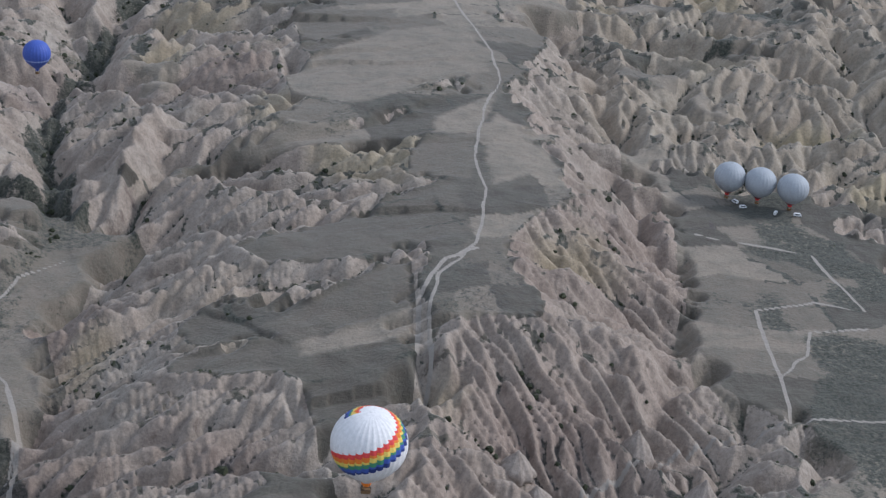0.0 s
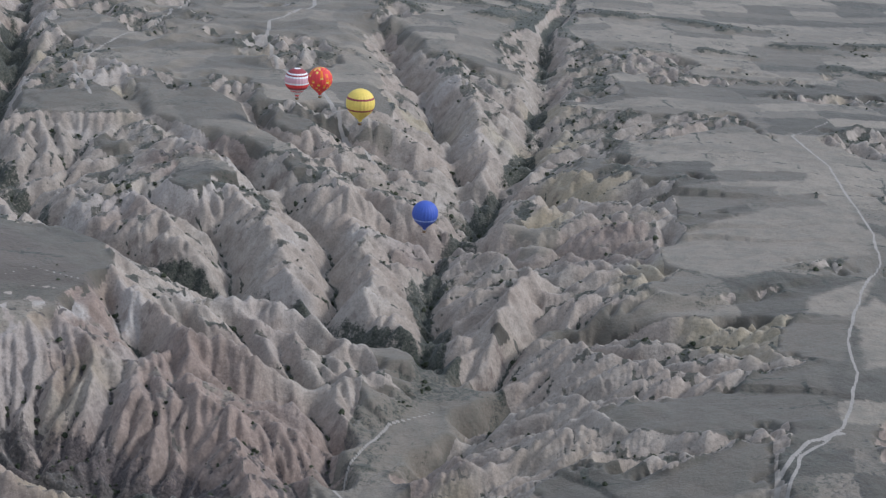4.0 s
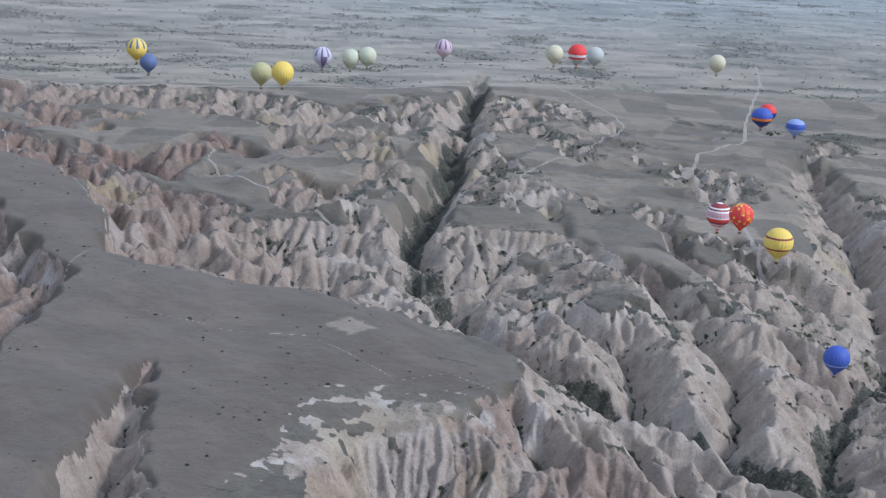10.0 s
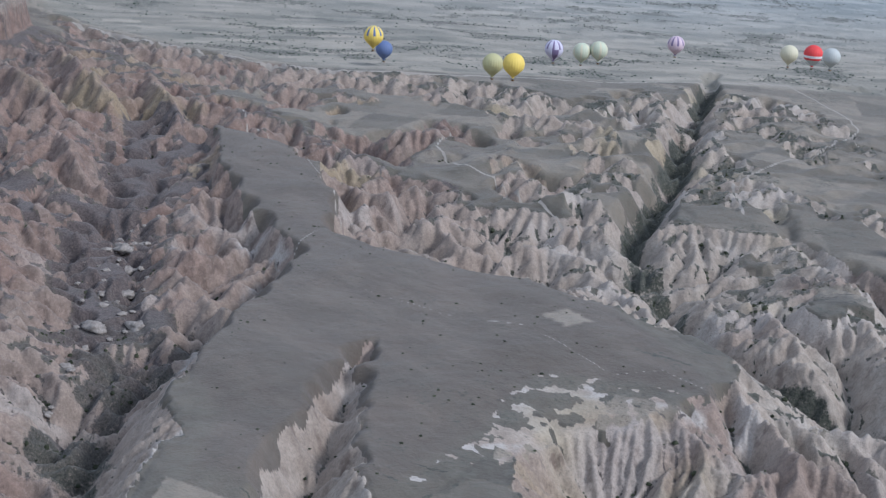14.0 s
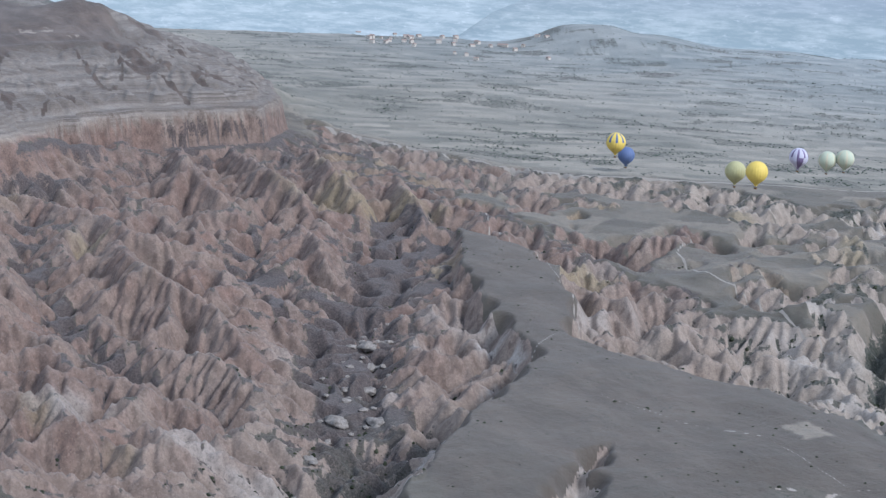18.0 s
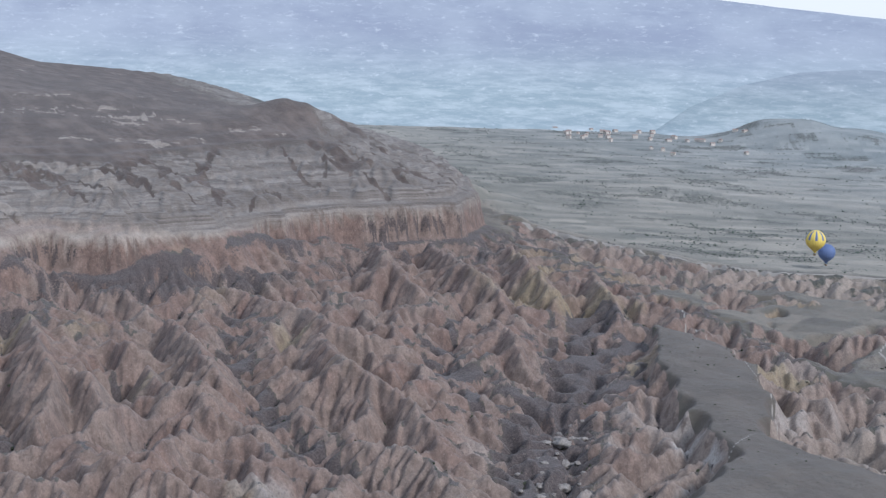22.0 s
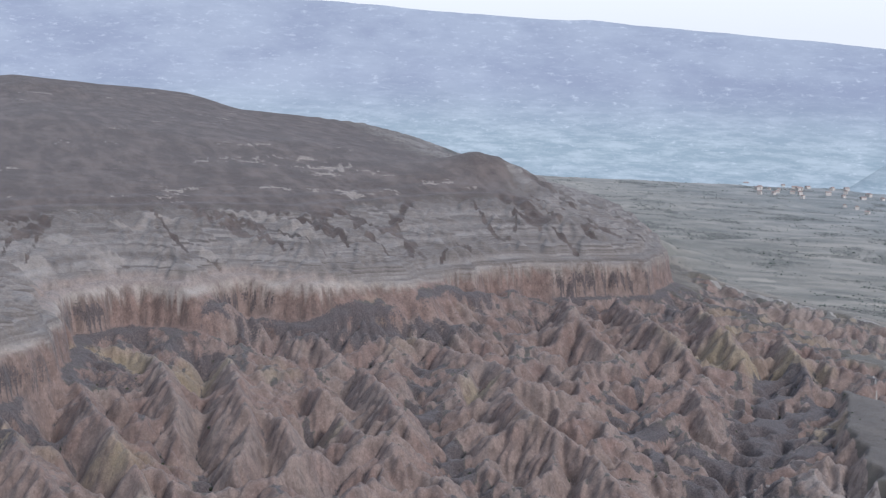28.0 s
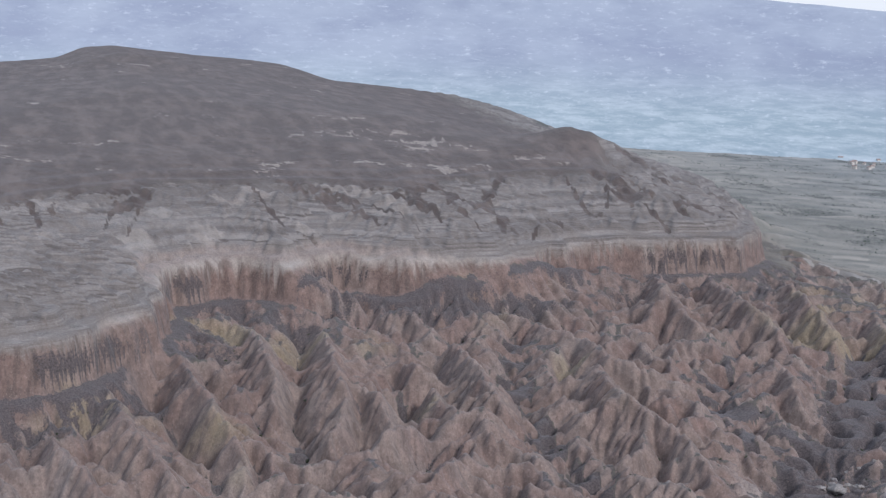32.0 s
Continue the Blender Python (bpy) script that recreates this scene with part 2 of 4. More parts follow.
plot(0.85, (-192, 1085), (-125, 1179), (-63, 1211), (-35, 1096), (-129, 1006), (-176, 1029))
plot(0.30, (-128, 692), (-70, 754), (-60, 762), (-50, 705), (-106, 677))
plot(1.10, (-107, 673), (-52, 704), (-48, 677), (-103, 662))
plot(0.22, (-165, 779), (-45, 879), (-27, 803), (-81, 761), (-139, 757))
plot(1.00, (-67, 997), (-28, 1046), (-36, 965), (-66, 963))
plot(0.95, (-26, 1010), (-4, 979), (24, 928), (-20, 875), (-32, 967))
plot(0.12, (-122, 655), (-46, 678), (-43, 637), (-81, 596), (-98, 640))
plot(1.90, (-128, 1247), (-82, 1280), (-76, 1247), (-121, 1215))
plot(0.35, (-208, 1213), (-124, 1238), (-133, 1199), (-189, 1139))
plot(0.38, (-76, 950), (-36, 968), (-33, 886), (-76, 887))
plot(0.75, (-285, 803), (-250, 809), (-256, 734), (-281, 724))
plot(0.70, (-312, 677), (-294, 691), (-243, 598), (-264, 591))
plot(0.55, (-284, 698), (-262, 721), (-228, 665), (-241, 624))
plot(1.05, (-696, 812), (-661, 800), (-655, 826), (-690, 835))
plot(0.80, (-150, 1330), (-95, 1300), (-85, 1400), (-140, 1420))
plot(0.62, (-322, 803), (-268, 828), (-252, 783), (-277, 731), (-305, 719))
plot(0.70, (-277, 731), (-239, 670), (-236, 620), (-271, 606), (-309, 681), (-305, 715))
plot(0.45, (-351, 865), (-299, 869), (-256, 860), (-232, 841), (-257, 805), (-301, 815))

# valleys: plan points with the floor's height; then half width of the floor, rise of the left and right side (looking uphill), the width of the sides
VALLEYS = {
    "east": ([(30, 420, -34), (60, 600, -31), (112, 660, -30), (128, 720, -29), (112, 780, -29), (118, 850, -28), (112, 980, -25), (76, 1070, -22), (36, 1280, -4), (10, 1420, 22)], 4, 0.36, 0.02),
    "main": ([(-190, 430, -58), (-240, 560, -54), (-277, 661, -50), (-286, 732, -48), (-278, 787, -46), (-299, 863, -44), (-348, 976, -42), (-350, 1046, -40),
              (-356, 1136, -38), (-378, 1340, -30), (-429, 1560, -18), (-540, 2050, -4)], 7, 0.22, 0.22, 9),
    "gorge": ([(-299, 863, -44), (-321, 883, -44), (-369, 893, -44), (-413, 910, -44), (-451, 911, -43), (-492, 905, -43), (-533, 907, -42), (-587, 919, -41), (-670, 960, -40), (-754, 1032, -38),
               (-832, 1109, -33), (-923, 1263, -24), (-1025, 1429, -14), (-1268, 1819, 0)], 7, 0.8, 0.24, 20),
    "south": ([(-240, 560, -54), (-372, 642, -50), (-442, 638, -48), (-478, 648, -44)], 18, 0.72, 0.55),
    "notch": ([(-470, 400, -44), (-598, 500, -22), (-671, 586, -9), (-715, 640, -4), (-725, 665, 4)], 3, 0.9, 0.9, 3),
    "canyon_mouth": ([(-560, 240, -60), (-720, 385, -54), (-825, 475, -52), (-900, 570, -48)], 16, 0.24, 1.1, 8),
    "canyon": ([(-882, 555, -48), (-1054, 644, -42), (-1117, 680, -40), (-1228, 780, -34), (-1361, 880, -26), (-1480, 980, -14)], 24, 0.24, 0.42, 2),
    "north": ([(-754, 1032, -38), (-870, 1050, -24), (-1000, 1040, -18), (-1150, 1090, -13), (-1330, 1150, -9), (-1560, 1200, -3), (-1760, 1180, 6)], 5, 0.22, 0.22),
    "yellow": ([(150, 1000, -26), (190, 1160, -14), (180, 1330, -4), (150, 1480, 4)], 5, 0.25, 0.25),
    "far_east": ([(340, 1000, -26), (420, 1200, -14), (450, 1500, 2)], 5, 0.22, 0.22),
    "bottom": ([(-240, 560, -55), (-262, 640, -52), (-290, 705, -50), (-272, 790, -48), (-262, 835, -46)], 24, 0.5, 0.5),
    "scarp_a": ([(-310, 925, -42), (-200, 935, -18), (-130, 960, -4), (-85, 1000, 3)], 3, 0.75, 0.17),
    "scarp_b": ([(-290, 770, -46), (-215, 730, -26), (-160, 705, -10), (-128, 672, 0)], 3, 0.75, 0.17),
    "scarp_c": ([(-290, 845, -44), (-210, 840, -20), (-160, 828, -4)], 3, 0.75, 0.17),
    "scarp_d": ([(-350, 1080, -40), (-260, 1090, -18), (-190, 1115, -2)], 3, 0.75, 0.17),
    "scarp_e": ([(-365, 1230, -34), (-270, 1220, -14), (-205, 1190, 2)], 3, 0.75, 0.17),
    "scarp_s": ([(-240, 590, -52), (-170, 610, -28), (-110, 610, -12), (-80, 595, -2)], 3, 0.75, 0.17),
}


# narrow slots between the ridges, and the washes between the red hills, in the same form
SLOTS = {
    "wash_1": ([(-1056, 493, -37), (-1105, 472, -35), (-1167, 466, -32), (-1244, 457, -28), (-1333, 461, -25), (-1517, 512, -17), (-1646, 562, -9)], 6, 0.5, 0.5),
    "wash_2": ([(-1233, 204, -28), (-1278, 249, -26), (-1338, 296, -25), (-1437, 359, -20), (-1498, 414, -16), (-1663, 482, -6)], 6, 0.5, 0.5),
    "wash_3": ([(-1207, 208, -30), (-1349, 215, -25), (-1508, 253, -17), (-1701, 293, -6)], 6, 0.5, 0.5),
    "wash_4": ([(-1206, 124, -29), (-1345, 117, -24), (-1488, 107, -17), (-1587, 74, -10)], 6, 0.5, 0.5),
    "wash_5": ([(-1162, 706, -32), (-1293, 708, -26), (-1362, 696, -23), (-1461, 762, -20), (-1485, 806, -15)], 6, 0.5, 0.5),
    "wash_6": ([(-1162, 706, -32), (-1236, 814, -29), (-1333, 916, -25), (-1403, 988, -20)], 6, 0.5, 0.5),
    "slot_a": ([(-471, 921, -43), (-498, 961, -34), (-522, 989, -24), (-563, 999, -16), (-611, 1023, -10), (-667, 1066, -6), (-738, 1117, -4), (-846, 1195, -2)], 3, 0.45, 0.95),
    "slot_b": ([(-398, 912, -42), (-407, 940, -38), (-435, 1002, -32), (-460, 1044, -26), (-506, 1077, -20), (-555, 1119, -15), (-597, 1138, -12), (-653, 1161, -9), (-708, 1190, -6), (-795, 1275, 0)], 3, 0.45, 0.95),
    "slot_c": ([(-333, 947, -44), (-352, 975, -36), (-379, 1029, -27), (-414, 1076, -20), (-454, 1125, -14), (-505, 1171, -10), (-549, 1190, -7), (-595, 1211, -4), (-660, 1286, 0)], 3, 0.45, 0.95),
    "main_west": ([(-316, 934, -44), (-346, 987, -43), (-366, 1053, -41), (-365, 1109, -38), (-393, 1195, -33), (-442, 1308, -28), (-511, 1423, -20), (-580, 1527, -12), (-647, 1638, -6)], 3, 0.45, 0.95),
}

CRESTS = []         # crest lines of the red hills: fall of the sides, plan points with heights


def crest(fall, *line):
    CRESTS.append((fall, list(line)))


crest(0.75, (-526, 823, 2), (-484, 803, -4), (-432, 778, -9), (-392, 779, -17), (-357, 789, -26), (-324, 786, -38))
crest(0.8, (-432, 778, -9), (-418, 745, -20), (-409, 715, -36))
crest(0.8, (-392, 779, -17), (-363, 753, -28), (-349, 732, -42))
crest(0.9, (-265, 977, -4), (-267, 940, -8), (-265, 885, -26), (-272, 865, -38))
crest(0.9, (-267, 940, -8), (-245, 905, -30))
crest(0.8, (-1450, 584, 12), (-1350, 561, 18), (-1285, 549, 20), (-1249, 560, 13), (-1223, 572, 7), (-1168, 570, -1), (-1102, 566, -12), (-1047, 571, -22), (-1004, 576, -32))
crest(0.7, (-1682, 583, 11), (-1593, 615, 12), (-1522, 615, 13), (-1437, 606, 16), (-1411, 636, 10), (-1392, 669, 1), (-1369, 685, -11))
crest(0.85, (-1888, 866, 24), (-1713, 796, 39), (-1590, 781, 14), (-1516, 768, -5))
crest(0.85, (-1713, 796, 39), (-1645, 729, 7))
crest(0.85, (-1870, 931, 23), (-1710, 893, 29), (-1612, 882, 32), (-1544, 870, 17), (-1482, 851, -4))
crest(0.85, (-1801, 1034, 20), (-1628, 974, 31), (-1540, 951, 12), (-1464, 921, -7))
crest(0.85, (-1602, 1051, 15), (-1503, 1012, 14), (-1428, 980, -4))
crest(0.8, (-1460, 822, 3), (-1370, 793, 5), (-1318, 778, -7), (-1283, 779, -18))
crest(0.85, (-1638, 309, 14), (-1409, 272, 31), (-1346, 266, 13), (-1273, 233, -12))
crest(0.85, (-1409, 272, 31), (-1360, 301, -5))
crest(0.85, (-1550, 326, 12), (-1396, 297, 21), (-1328, 302, 3), (-1306, 309, -14))
crest(0.85, (-1533, 365, 6), (-1480, 381, 11), (-1456, 417, -6))
crest(0.85, (-1576, 455, 9), (-1464, 445, 15), (-1348, 425, 14), (-1314, 430, -7))
crest(0.85, (-1427, 384, -1), (-1294, 367, 10), (-1287, 392, 15), (-1242, 388, 5), (-1205, 408, -19))
crest(0.85, (-1294, 367, 10), (-1225, 350, -13))
crest(0.85, (-1247, 207, -17), (-1236, 255, -4), (-1271, 305, 9), (-1295, 345, -1))
crest(0.85, (-1137, 235, -12), (-1138, 269, 5), (-1089, 297, -1), (-1066, 333, -19))
crest(0.85, (-1643, 118, 14), (-1431, 129, 16), (-1321, 142, 5), (-1236, 155, -14))
crest(0.85, (-1679, 225, 16), (-1489, 211, 28), (-1378, 203, 3), (-1302, 183, -15))
crest(0.85, (-1477, 34, 8), (-1284, 51, 10), (-1190, 71, -4))
crest(0.85, (-1387, -38, 1), (-1256, -18, 6), (-1176, 11, -8))
crest(0.85, (-1438, 307, -1), (-1355, 301, 16), (-1289, 305, -6))
crest(0.85, (-1207, 355, -1), (-1127, 297, 2), (-1112, 257, -6))
crest(0.85, (-1076, 424, -18), (-1051, 438, -7), (-1042, 444, -18))
crest(0.85, (-999, 323, -17), (-992, 361, -3), (-999, 392, -15))
crest(0.85, (-937, 379, -19), (-936, 406, -10), (-939, 427, -24))


def mesa_height(s, scree):
    """Height over the mesa's foot, by the distance behind it: red cliff or scree, pale band, banded slope, brow, rising top."""
    high = [90, 104, 120, 138, 152, 186, 222, 240]
    behind = [64, 110, 190, 300, 420, 800, 1300, 2200]
    cliff = np.interp(s, [-400, -120, -40, 0, 4, 8, 12, 34, 38, 42] + behind, [0, 2, 8, 14, 40, 58, 64, 70, 80, 84] + high)
    slope = np.interp(s, [-400, -120, -60, -20, 10, 26, 34] + behind, [0, 4, 16, 34, 54, 64, 76] + high)
    high = cliff + (slope - cliff) * scree
    return (high + 1.5 * np.sin(high * 0.9) * step(86, 92, high) * step(150, 138, high)).astype(np.float32)


def mesa_edge(x, y):
    """Distance behind the mesa's foot, with its bays and rock columns."""
    return inside(x, y, MESA) + 7 * value_noise(x, y, 110, 3, 12) + 6 * value_noise(x, y, 30, 2, 13) + 9 * np.abs(value_noise(x, y, 17, 1, 11)) - 3


def upland(x, y):
    """Height of the land before the valleys cut into it."""
    z = 2 + 5 * value_noise(x, y, 300, 3, 3) + 0.8 * value_noise(x, y, 40, 3, 5)
    z += 9 * np.exp(-(line_distance(x, y, RIDGE_ROAD) / 110) ** 2)
    foot = np.interp(y, EAST_FOOT_Y, EAST_FOOT_X).astype(np.float32)
    floor = -29 + 1.2 * value_noise(x, y, 60, 3, 8) + 30 * step(1020, 1250, y + 0.35 * x)
    z = np.where(x > foot - 40, z + (floor - z) * step(foot - 40, foot + 10, x), z)
    low = -36 + 3 * value_noise(x, y, 70, 3, 9)
    z += (low - z) * step(560, 470, y) * step(-560, -440, x) * step(70, -40, x)
    z += (6 + 3.5 * value_noise(x, y, 75, 2, 48)) * step(-40, 60, inside(x, y, PLATEAU))
    z += 10 * step(1100, 1700, y) * step(-200, -600, x)
    for bx, by, high, wide in ((-3194, 2728, 17, 100), (-3140, 2775, 24, 210), (-2960, 2920, 22, 380)):      # table hills on the plain
        z += high * step(1.45, 0.55, np.hypot((x - bx) * 0.75 + (y - by) * 0.4, (y - by) * 0.9 - (x - bx) * 0.3) / wide)
    for bx, by, high, wide in ((-2423, 950, 27, 85), (-2400, 930, 18, 150), (-3800, 290, 26, 150), (-2700, 700, 10, 120)):      # knobs on the mesa
        z += high * np.exp(-(((x - bx) ** 2 + (y - by) ** 2) / wide**2))
    z -= 10 * step(300, -100, y) * step(-1500, -1200, x) + 30 * step(-2470, -2600, x) * step(780, 960, y) + 24 * step(230, 120, y) * step(-3700, -4100, x)
    s = mesa_edge(x, y)
    z += np.where(s > -400, mesa_height(np.clip(s, -400, 2200), np.maximum(step(-0.1, 0.2, value_noise(x, y, 120, 2, 16)) * step(220, 330, y), 0.8 * step(430, 520, y) * step(660, 580, y))), 0)
    return z.astype(np.float32)


def valley_sides(x, y, valley, reach=230):
    """Height of one valley's floor and plain sides."""
    line, half, left, right, *wall = valley
    wall = wall[0] if wall else 0
    z = np.full(np.shape(x), 1e4, dtype=np.float32)
    for (ax, ay, az_), (bx, by, bz) in zip(line[:-1], line[1:]):
        dx, dy = bx - ax, by - ay
        near = np.nonzero((x > min(ax, bx) - reach) & (x < max(ax, bx) + reach) & (y > min(ay, by) - reach) & (y < max(ay, by) + reach))
        px, py = x[near], y[near]
        t = np.clip(((px - ax) * dx + (py - ay) * dy) / (dx * dx + dy * dy), 0, 1)
        ox, oy = px - ax - t * dx, py - ay - t * dy
        d = np.hypot(ox, oy)
        over = np.maximum(d - half, 0) * np.where(dx * oy - dy * ox > 0, np.float32(left), np.float32(right))
        h = az_ + (bz - az_) * t + over + wall * step(half, half + 8, d)
        z[near] = np.minimum(z[near], np.where(d < reach, h, 1e4))
    return z


def soft_min(a, b, k):
    t = np.clip(0.5 + 0.5 * (b - a) / k, 0, 1)
    return b + (a - b) * t - k * t * (1 - t)


def crest_height(x, y):
    """Height of the red hills that fall away from their crest lines."""
    best = np.full(np.shape(x), -200, dtype=np.float32)
    for fall, line in CRESTS:
        xs, ys = [p[0] for p in line], [p[1] for p in line]
        near = np.nonzero((x > min(xs) - 90) & (x < max(xs) + 90) & (y > min(ys) - 90) & (y < max(ys) + 90))
        px, py, h = x[near], y[near], np.full(len(near[0]), -200, dtype=np.float32)
        for (ax, ay, az_), (bx, by, bz) in zip(line[:-1], line[1:]):
            dx, dy = bx - ax, by - ay
            t = np.clip(((px - ax) * dx + (py - ay) * dy) / (dx * dx + dy * dy), 0, 1)
            h = np.maximum(h, az_ + (bz - az_) * t - fall * np.hypot(px - ax - t * dx, py - ay - t * dy))
        best[near] = np.maximum(best[near], h)
    return best


def red_floor(x):
    """Height of the washes between the red hills, falling from the mesa's foot to the canyon."""
    return np.interp(x, [-1900, -1600, -1300, -1000, -850], [8, -4, -20, -36, -46]).astype(np.float32)


def meander(x, y):
    """Plan places shifted so that the valleys wind."""
    return x + 20 * value_noise(x, y, 95, 3, 14), y + 20 * value_noise(x, y, 95, 3, 15)


def broad(x, y):
    """The land with its valleys, without gullies; and how much it is worn into badlands, 0 to 1."""
    top = upland(x, y)
    wx, wy = meander(x, y)
    z = top + 0.0
    flat_top = inside(x, y, PLATEAU) + 11 * value_noise(x, y, 42, 3, 22)
    for key, valley in VALLEYS.items():
        if key != "notch":
            z = soft_min(valley_sides(wx, wy, valley), z, 8.0)
    z = z + (top - z) * step(-8, 8, flat_top)           # the plateau stands whole, but for its notch
    z = soft_min(valley_sides(x + 16 * value_noise(x, y, 34, 3, 35), y + 16 * value_noise(x, y, 34, 3, 36), VALLEYS["notch"]) + 4 * value_noise(x, y, 16, 2, 37), z, 3.0)
    shelf = step(-4, 5, inside(x, y, BENCH) + 9 * value_noise(x, y, 30, 3, 39)) * step(4, -2, flat_top)
    z = z + (np.maximum(z, top - 4 - 0.17 * np.maximum(-flat_top, 0) + 2 * value_noise(x, y, 18, 3, 40)) - z) * shelf
    benches = step(4, 14, top - z) * step(-760, -660, x) * step(-240, -290, x)
    z = z + benches * 1.2 * np.sin(z * 0.46 + 1.5 * value_noise(x, y, 120, 2, 30))      # harder beds stand out as benches
    s = mesa_edge(x, y)
    small = np.clip(1 - np.abs(value_noise(wx, wy, 60, 2, 25)) * 1.9, 0, 1)
    hills = np.clip(1 - np.abs(value_noise(wx, wy, 150, 2, 24)) * 1.9, 0, 1) ** 1.3
    # the red hills: crests over a floor of washes
    wild = step(-840, -940, x - 0.25 * (y - 500)) * step(1190, 1000, y + 0.12 * (x + 1500)) * step(-10, -70, s) * step(6, -14, flat_top)
    sx, sy = x + 9 * value_noise(x, y, 38, 3, 14), y + 9 * value_noise(x, y, 38, 3, 15)
    wash = np.minimum(line_distance(sx, sy, [p[:2] for p in SLOTS["wash_1"][0]]), line_distance(sx, sy, [p[:2] for p in SLOTS["wash_2"][0]]) + 6)
    for key, wide in (("wash_5", 20), ("wash_6", 28), ("wash_3", -12), ("wash_4", -12)):
        wash = np.minimum(wash, line_distance(sx, sy, [p[:2] for p in SLOTS[key][0]]) - wide)
    wash = np.minimum(wash, line_distance(sx, sy, [p[:2] for p in VALLEYS["canyon"][0]]) - 30)
    bottom = step(34, 10, wash + 22 * value_noise(x, y, 44, 3, 28))
    knolls = np.clip(1 - np.abs(value_noise(sx, sy, 34, 2, 29)) * 1.9, 0, 1)
    floor = red_floor(x) + 3 * value_noise(x, y, 46, 3, 27) + (1 - bottom) * (14 * small + 9 * knolls - 3) * (0.35 + 0.65 * step(-20, -130, s)) + bottom * 5 * step(0.5, 1, knolls) + 12 * step(-120, -20, s) * step(60, 220, y)
    z = z + (np.minimum(z, floor) - z) * wild
    off_top = step(8, -8, flat_top)
    for key, valley in SLOTS.items():
        z = z + (soft_min(valley_sides(sx, sy, valley, 120), z, 4.0) - z) * off_top * step(0, -30, s)
    peaks = crest_height(sx, sy) + 3 * value_noise(x, y, 24, 2, 26)
    raised = step(-1, 5, peaks - z) * step(4, -10, flat_top)
    z = np.where(peaks > -100, z + np.maximum(peaks - z, 0) * step(4, -10, flat_top) * step(25, -25, s), z)
    low = wild * (1 - raised) * bottom * step(0.75, 0.55, knolls)         # open scrubby washes
    # rough land under the plain's rim, and the yellow hills
    rim = y - np.interp(x, [-2059, -1869, -1695, -1570, -1462, -1297, -1155, -1000, -900], [1195, 1235, 1270, 1322, 1425, 1470, 1430, 1330, 1150]).astype(np.float32)
    red = step(-650, -850, x) * step(10, -30, flat_top) * step(40, -20, rim) * step(-5, -75, s) * (1 - wild)
    patch = np.maximum(step(-0.05, 0.12, value_noise(wx * 0.8, wy * 1.3, 70, 3, 46)), step(-170, -110, rim) * step(-1150, -1250, x))
    red = red * patch
    gold = step(1120, 1220, y + 0.3 * x) * step(20, 70, x)
    mid = step(-600, -680, x) * step(-1300, -1150, x) * step(1880, 1700, y - 0.25 * x - 200) * step(10, -20, flat_top) * step(1230, 1330, y - 0.3 * x - 200)
    z = z + step(3, 12, top - z) * (1 - red) * (1 - wild) * 4 * value_noise(x, y, 52, 3, 27) * step(8, -8, flat_top)
    z = z + red * (7 * hills + 8 * small - 10) + gold * (14 * hills + 5 * small - 9) + mid * (4 * hills + 5 * small - 4)
    drop = top - z
    between = step(-400, -470, x) * step(-1050, -950, x) * step(930, 990, y) * step(8, -8, flat_top)        # the ridges between the two gorges keep fields on their backs
    far_off = line_distance(wx, wy, [p[:2] for p in VALLEYS["gorge"][0]])
    bank = step(-640, -720, x) * step(-1500, -1380, x) * step(62, 105, far_off) * step(940, 1000, y + 0.1 * (x + 700)) * (1 - wild) * step(6, -14, flat_top)
    worn = np.maximum(step(1.0 + 3 * between, 4.0 + 5 * between, drop), np.maximum(np.maximum(red, gold), 0.9 * mid))
    worn = worn * (1 - 0.9 * bank * (1 - patch))
    worn = np.maximum(worn, np.maximum(raised, wild)) * (1 - 0.85 * low)
    ledge = value_noise(wx * 0.55 + wy * 0.1, wy * 1.5 - wx * 0.25, 75, 3, 38)
    worn = np.maximum(worn, step(0.16, 0.3, ledge) * step(820, 900, y) * step(-1250, -1100, x) * step(2000, 1900, y) * step(10, -10, flat_top) * step(14, 34, line_distance(x, y, RIDGE_ROAD)))      # ledges of rock among the fields
    # terraces that stayed whole: long strips of field on the slopes
    strip = value_noise(x * 0.5 + y * 0.12, y * 1.5 - x * 0.3, 85, 3, 17)
    fields = step(0.2, 0.32, strip) * step(-330, -250, x) * step(30, 0, x)
    slant = value_noise((x * 0.86 - y * 0.5) * 0.35, (x * 0.5 + y * 0.86) * 1.25, 80, 3, 18)
    fields = np.maximum(fields, step(0.15, 0.28, slant) * step(-1300, -1200, x) * step(-200, -330, x) * step(930, 1010, y + 0.25 * x + 180))
    blot = value_noise(x, y, 46, 3, 20)
    fields = np.maximum(fields, 0.9 * step(0.42, 0.54, blot) * step(-650, -850, x) * step(1050, 1120, y))
    fields = np.maximum(fields * (1 - gold), 0.9 * step(0.12, 0.26, blot) * gold)
    fields = fields * np.maximum(step(20, 10, drop), step(-360, -300, x) * step(34, 24, drop))
    for outline, _ in PLOTS:
        fields = np.maximum(fields, step(-5, 2, inside(x, y, outline)))
    worn = worn * (1 - fields)
    worn = worn * (1 - step(0, 14, flat_top) * (drop < 3)) * (1 - 0.75 * shelf)
    worn = np.where(s > 0, step(300, 200, s), np.maximum(worn, step(-110, -40, s) * step(1180, 1050, y)))
    return tuple(v.astype(np.float32) for v in (z, top, worn, s, fields, low, shelf))


SEEDS = []          # gully beds: x, y, z, steepness of the sides, how much drains through


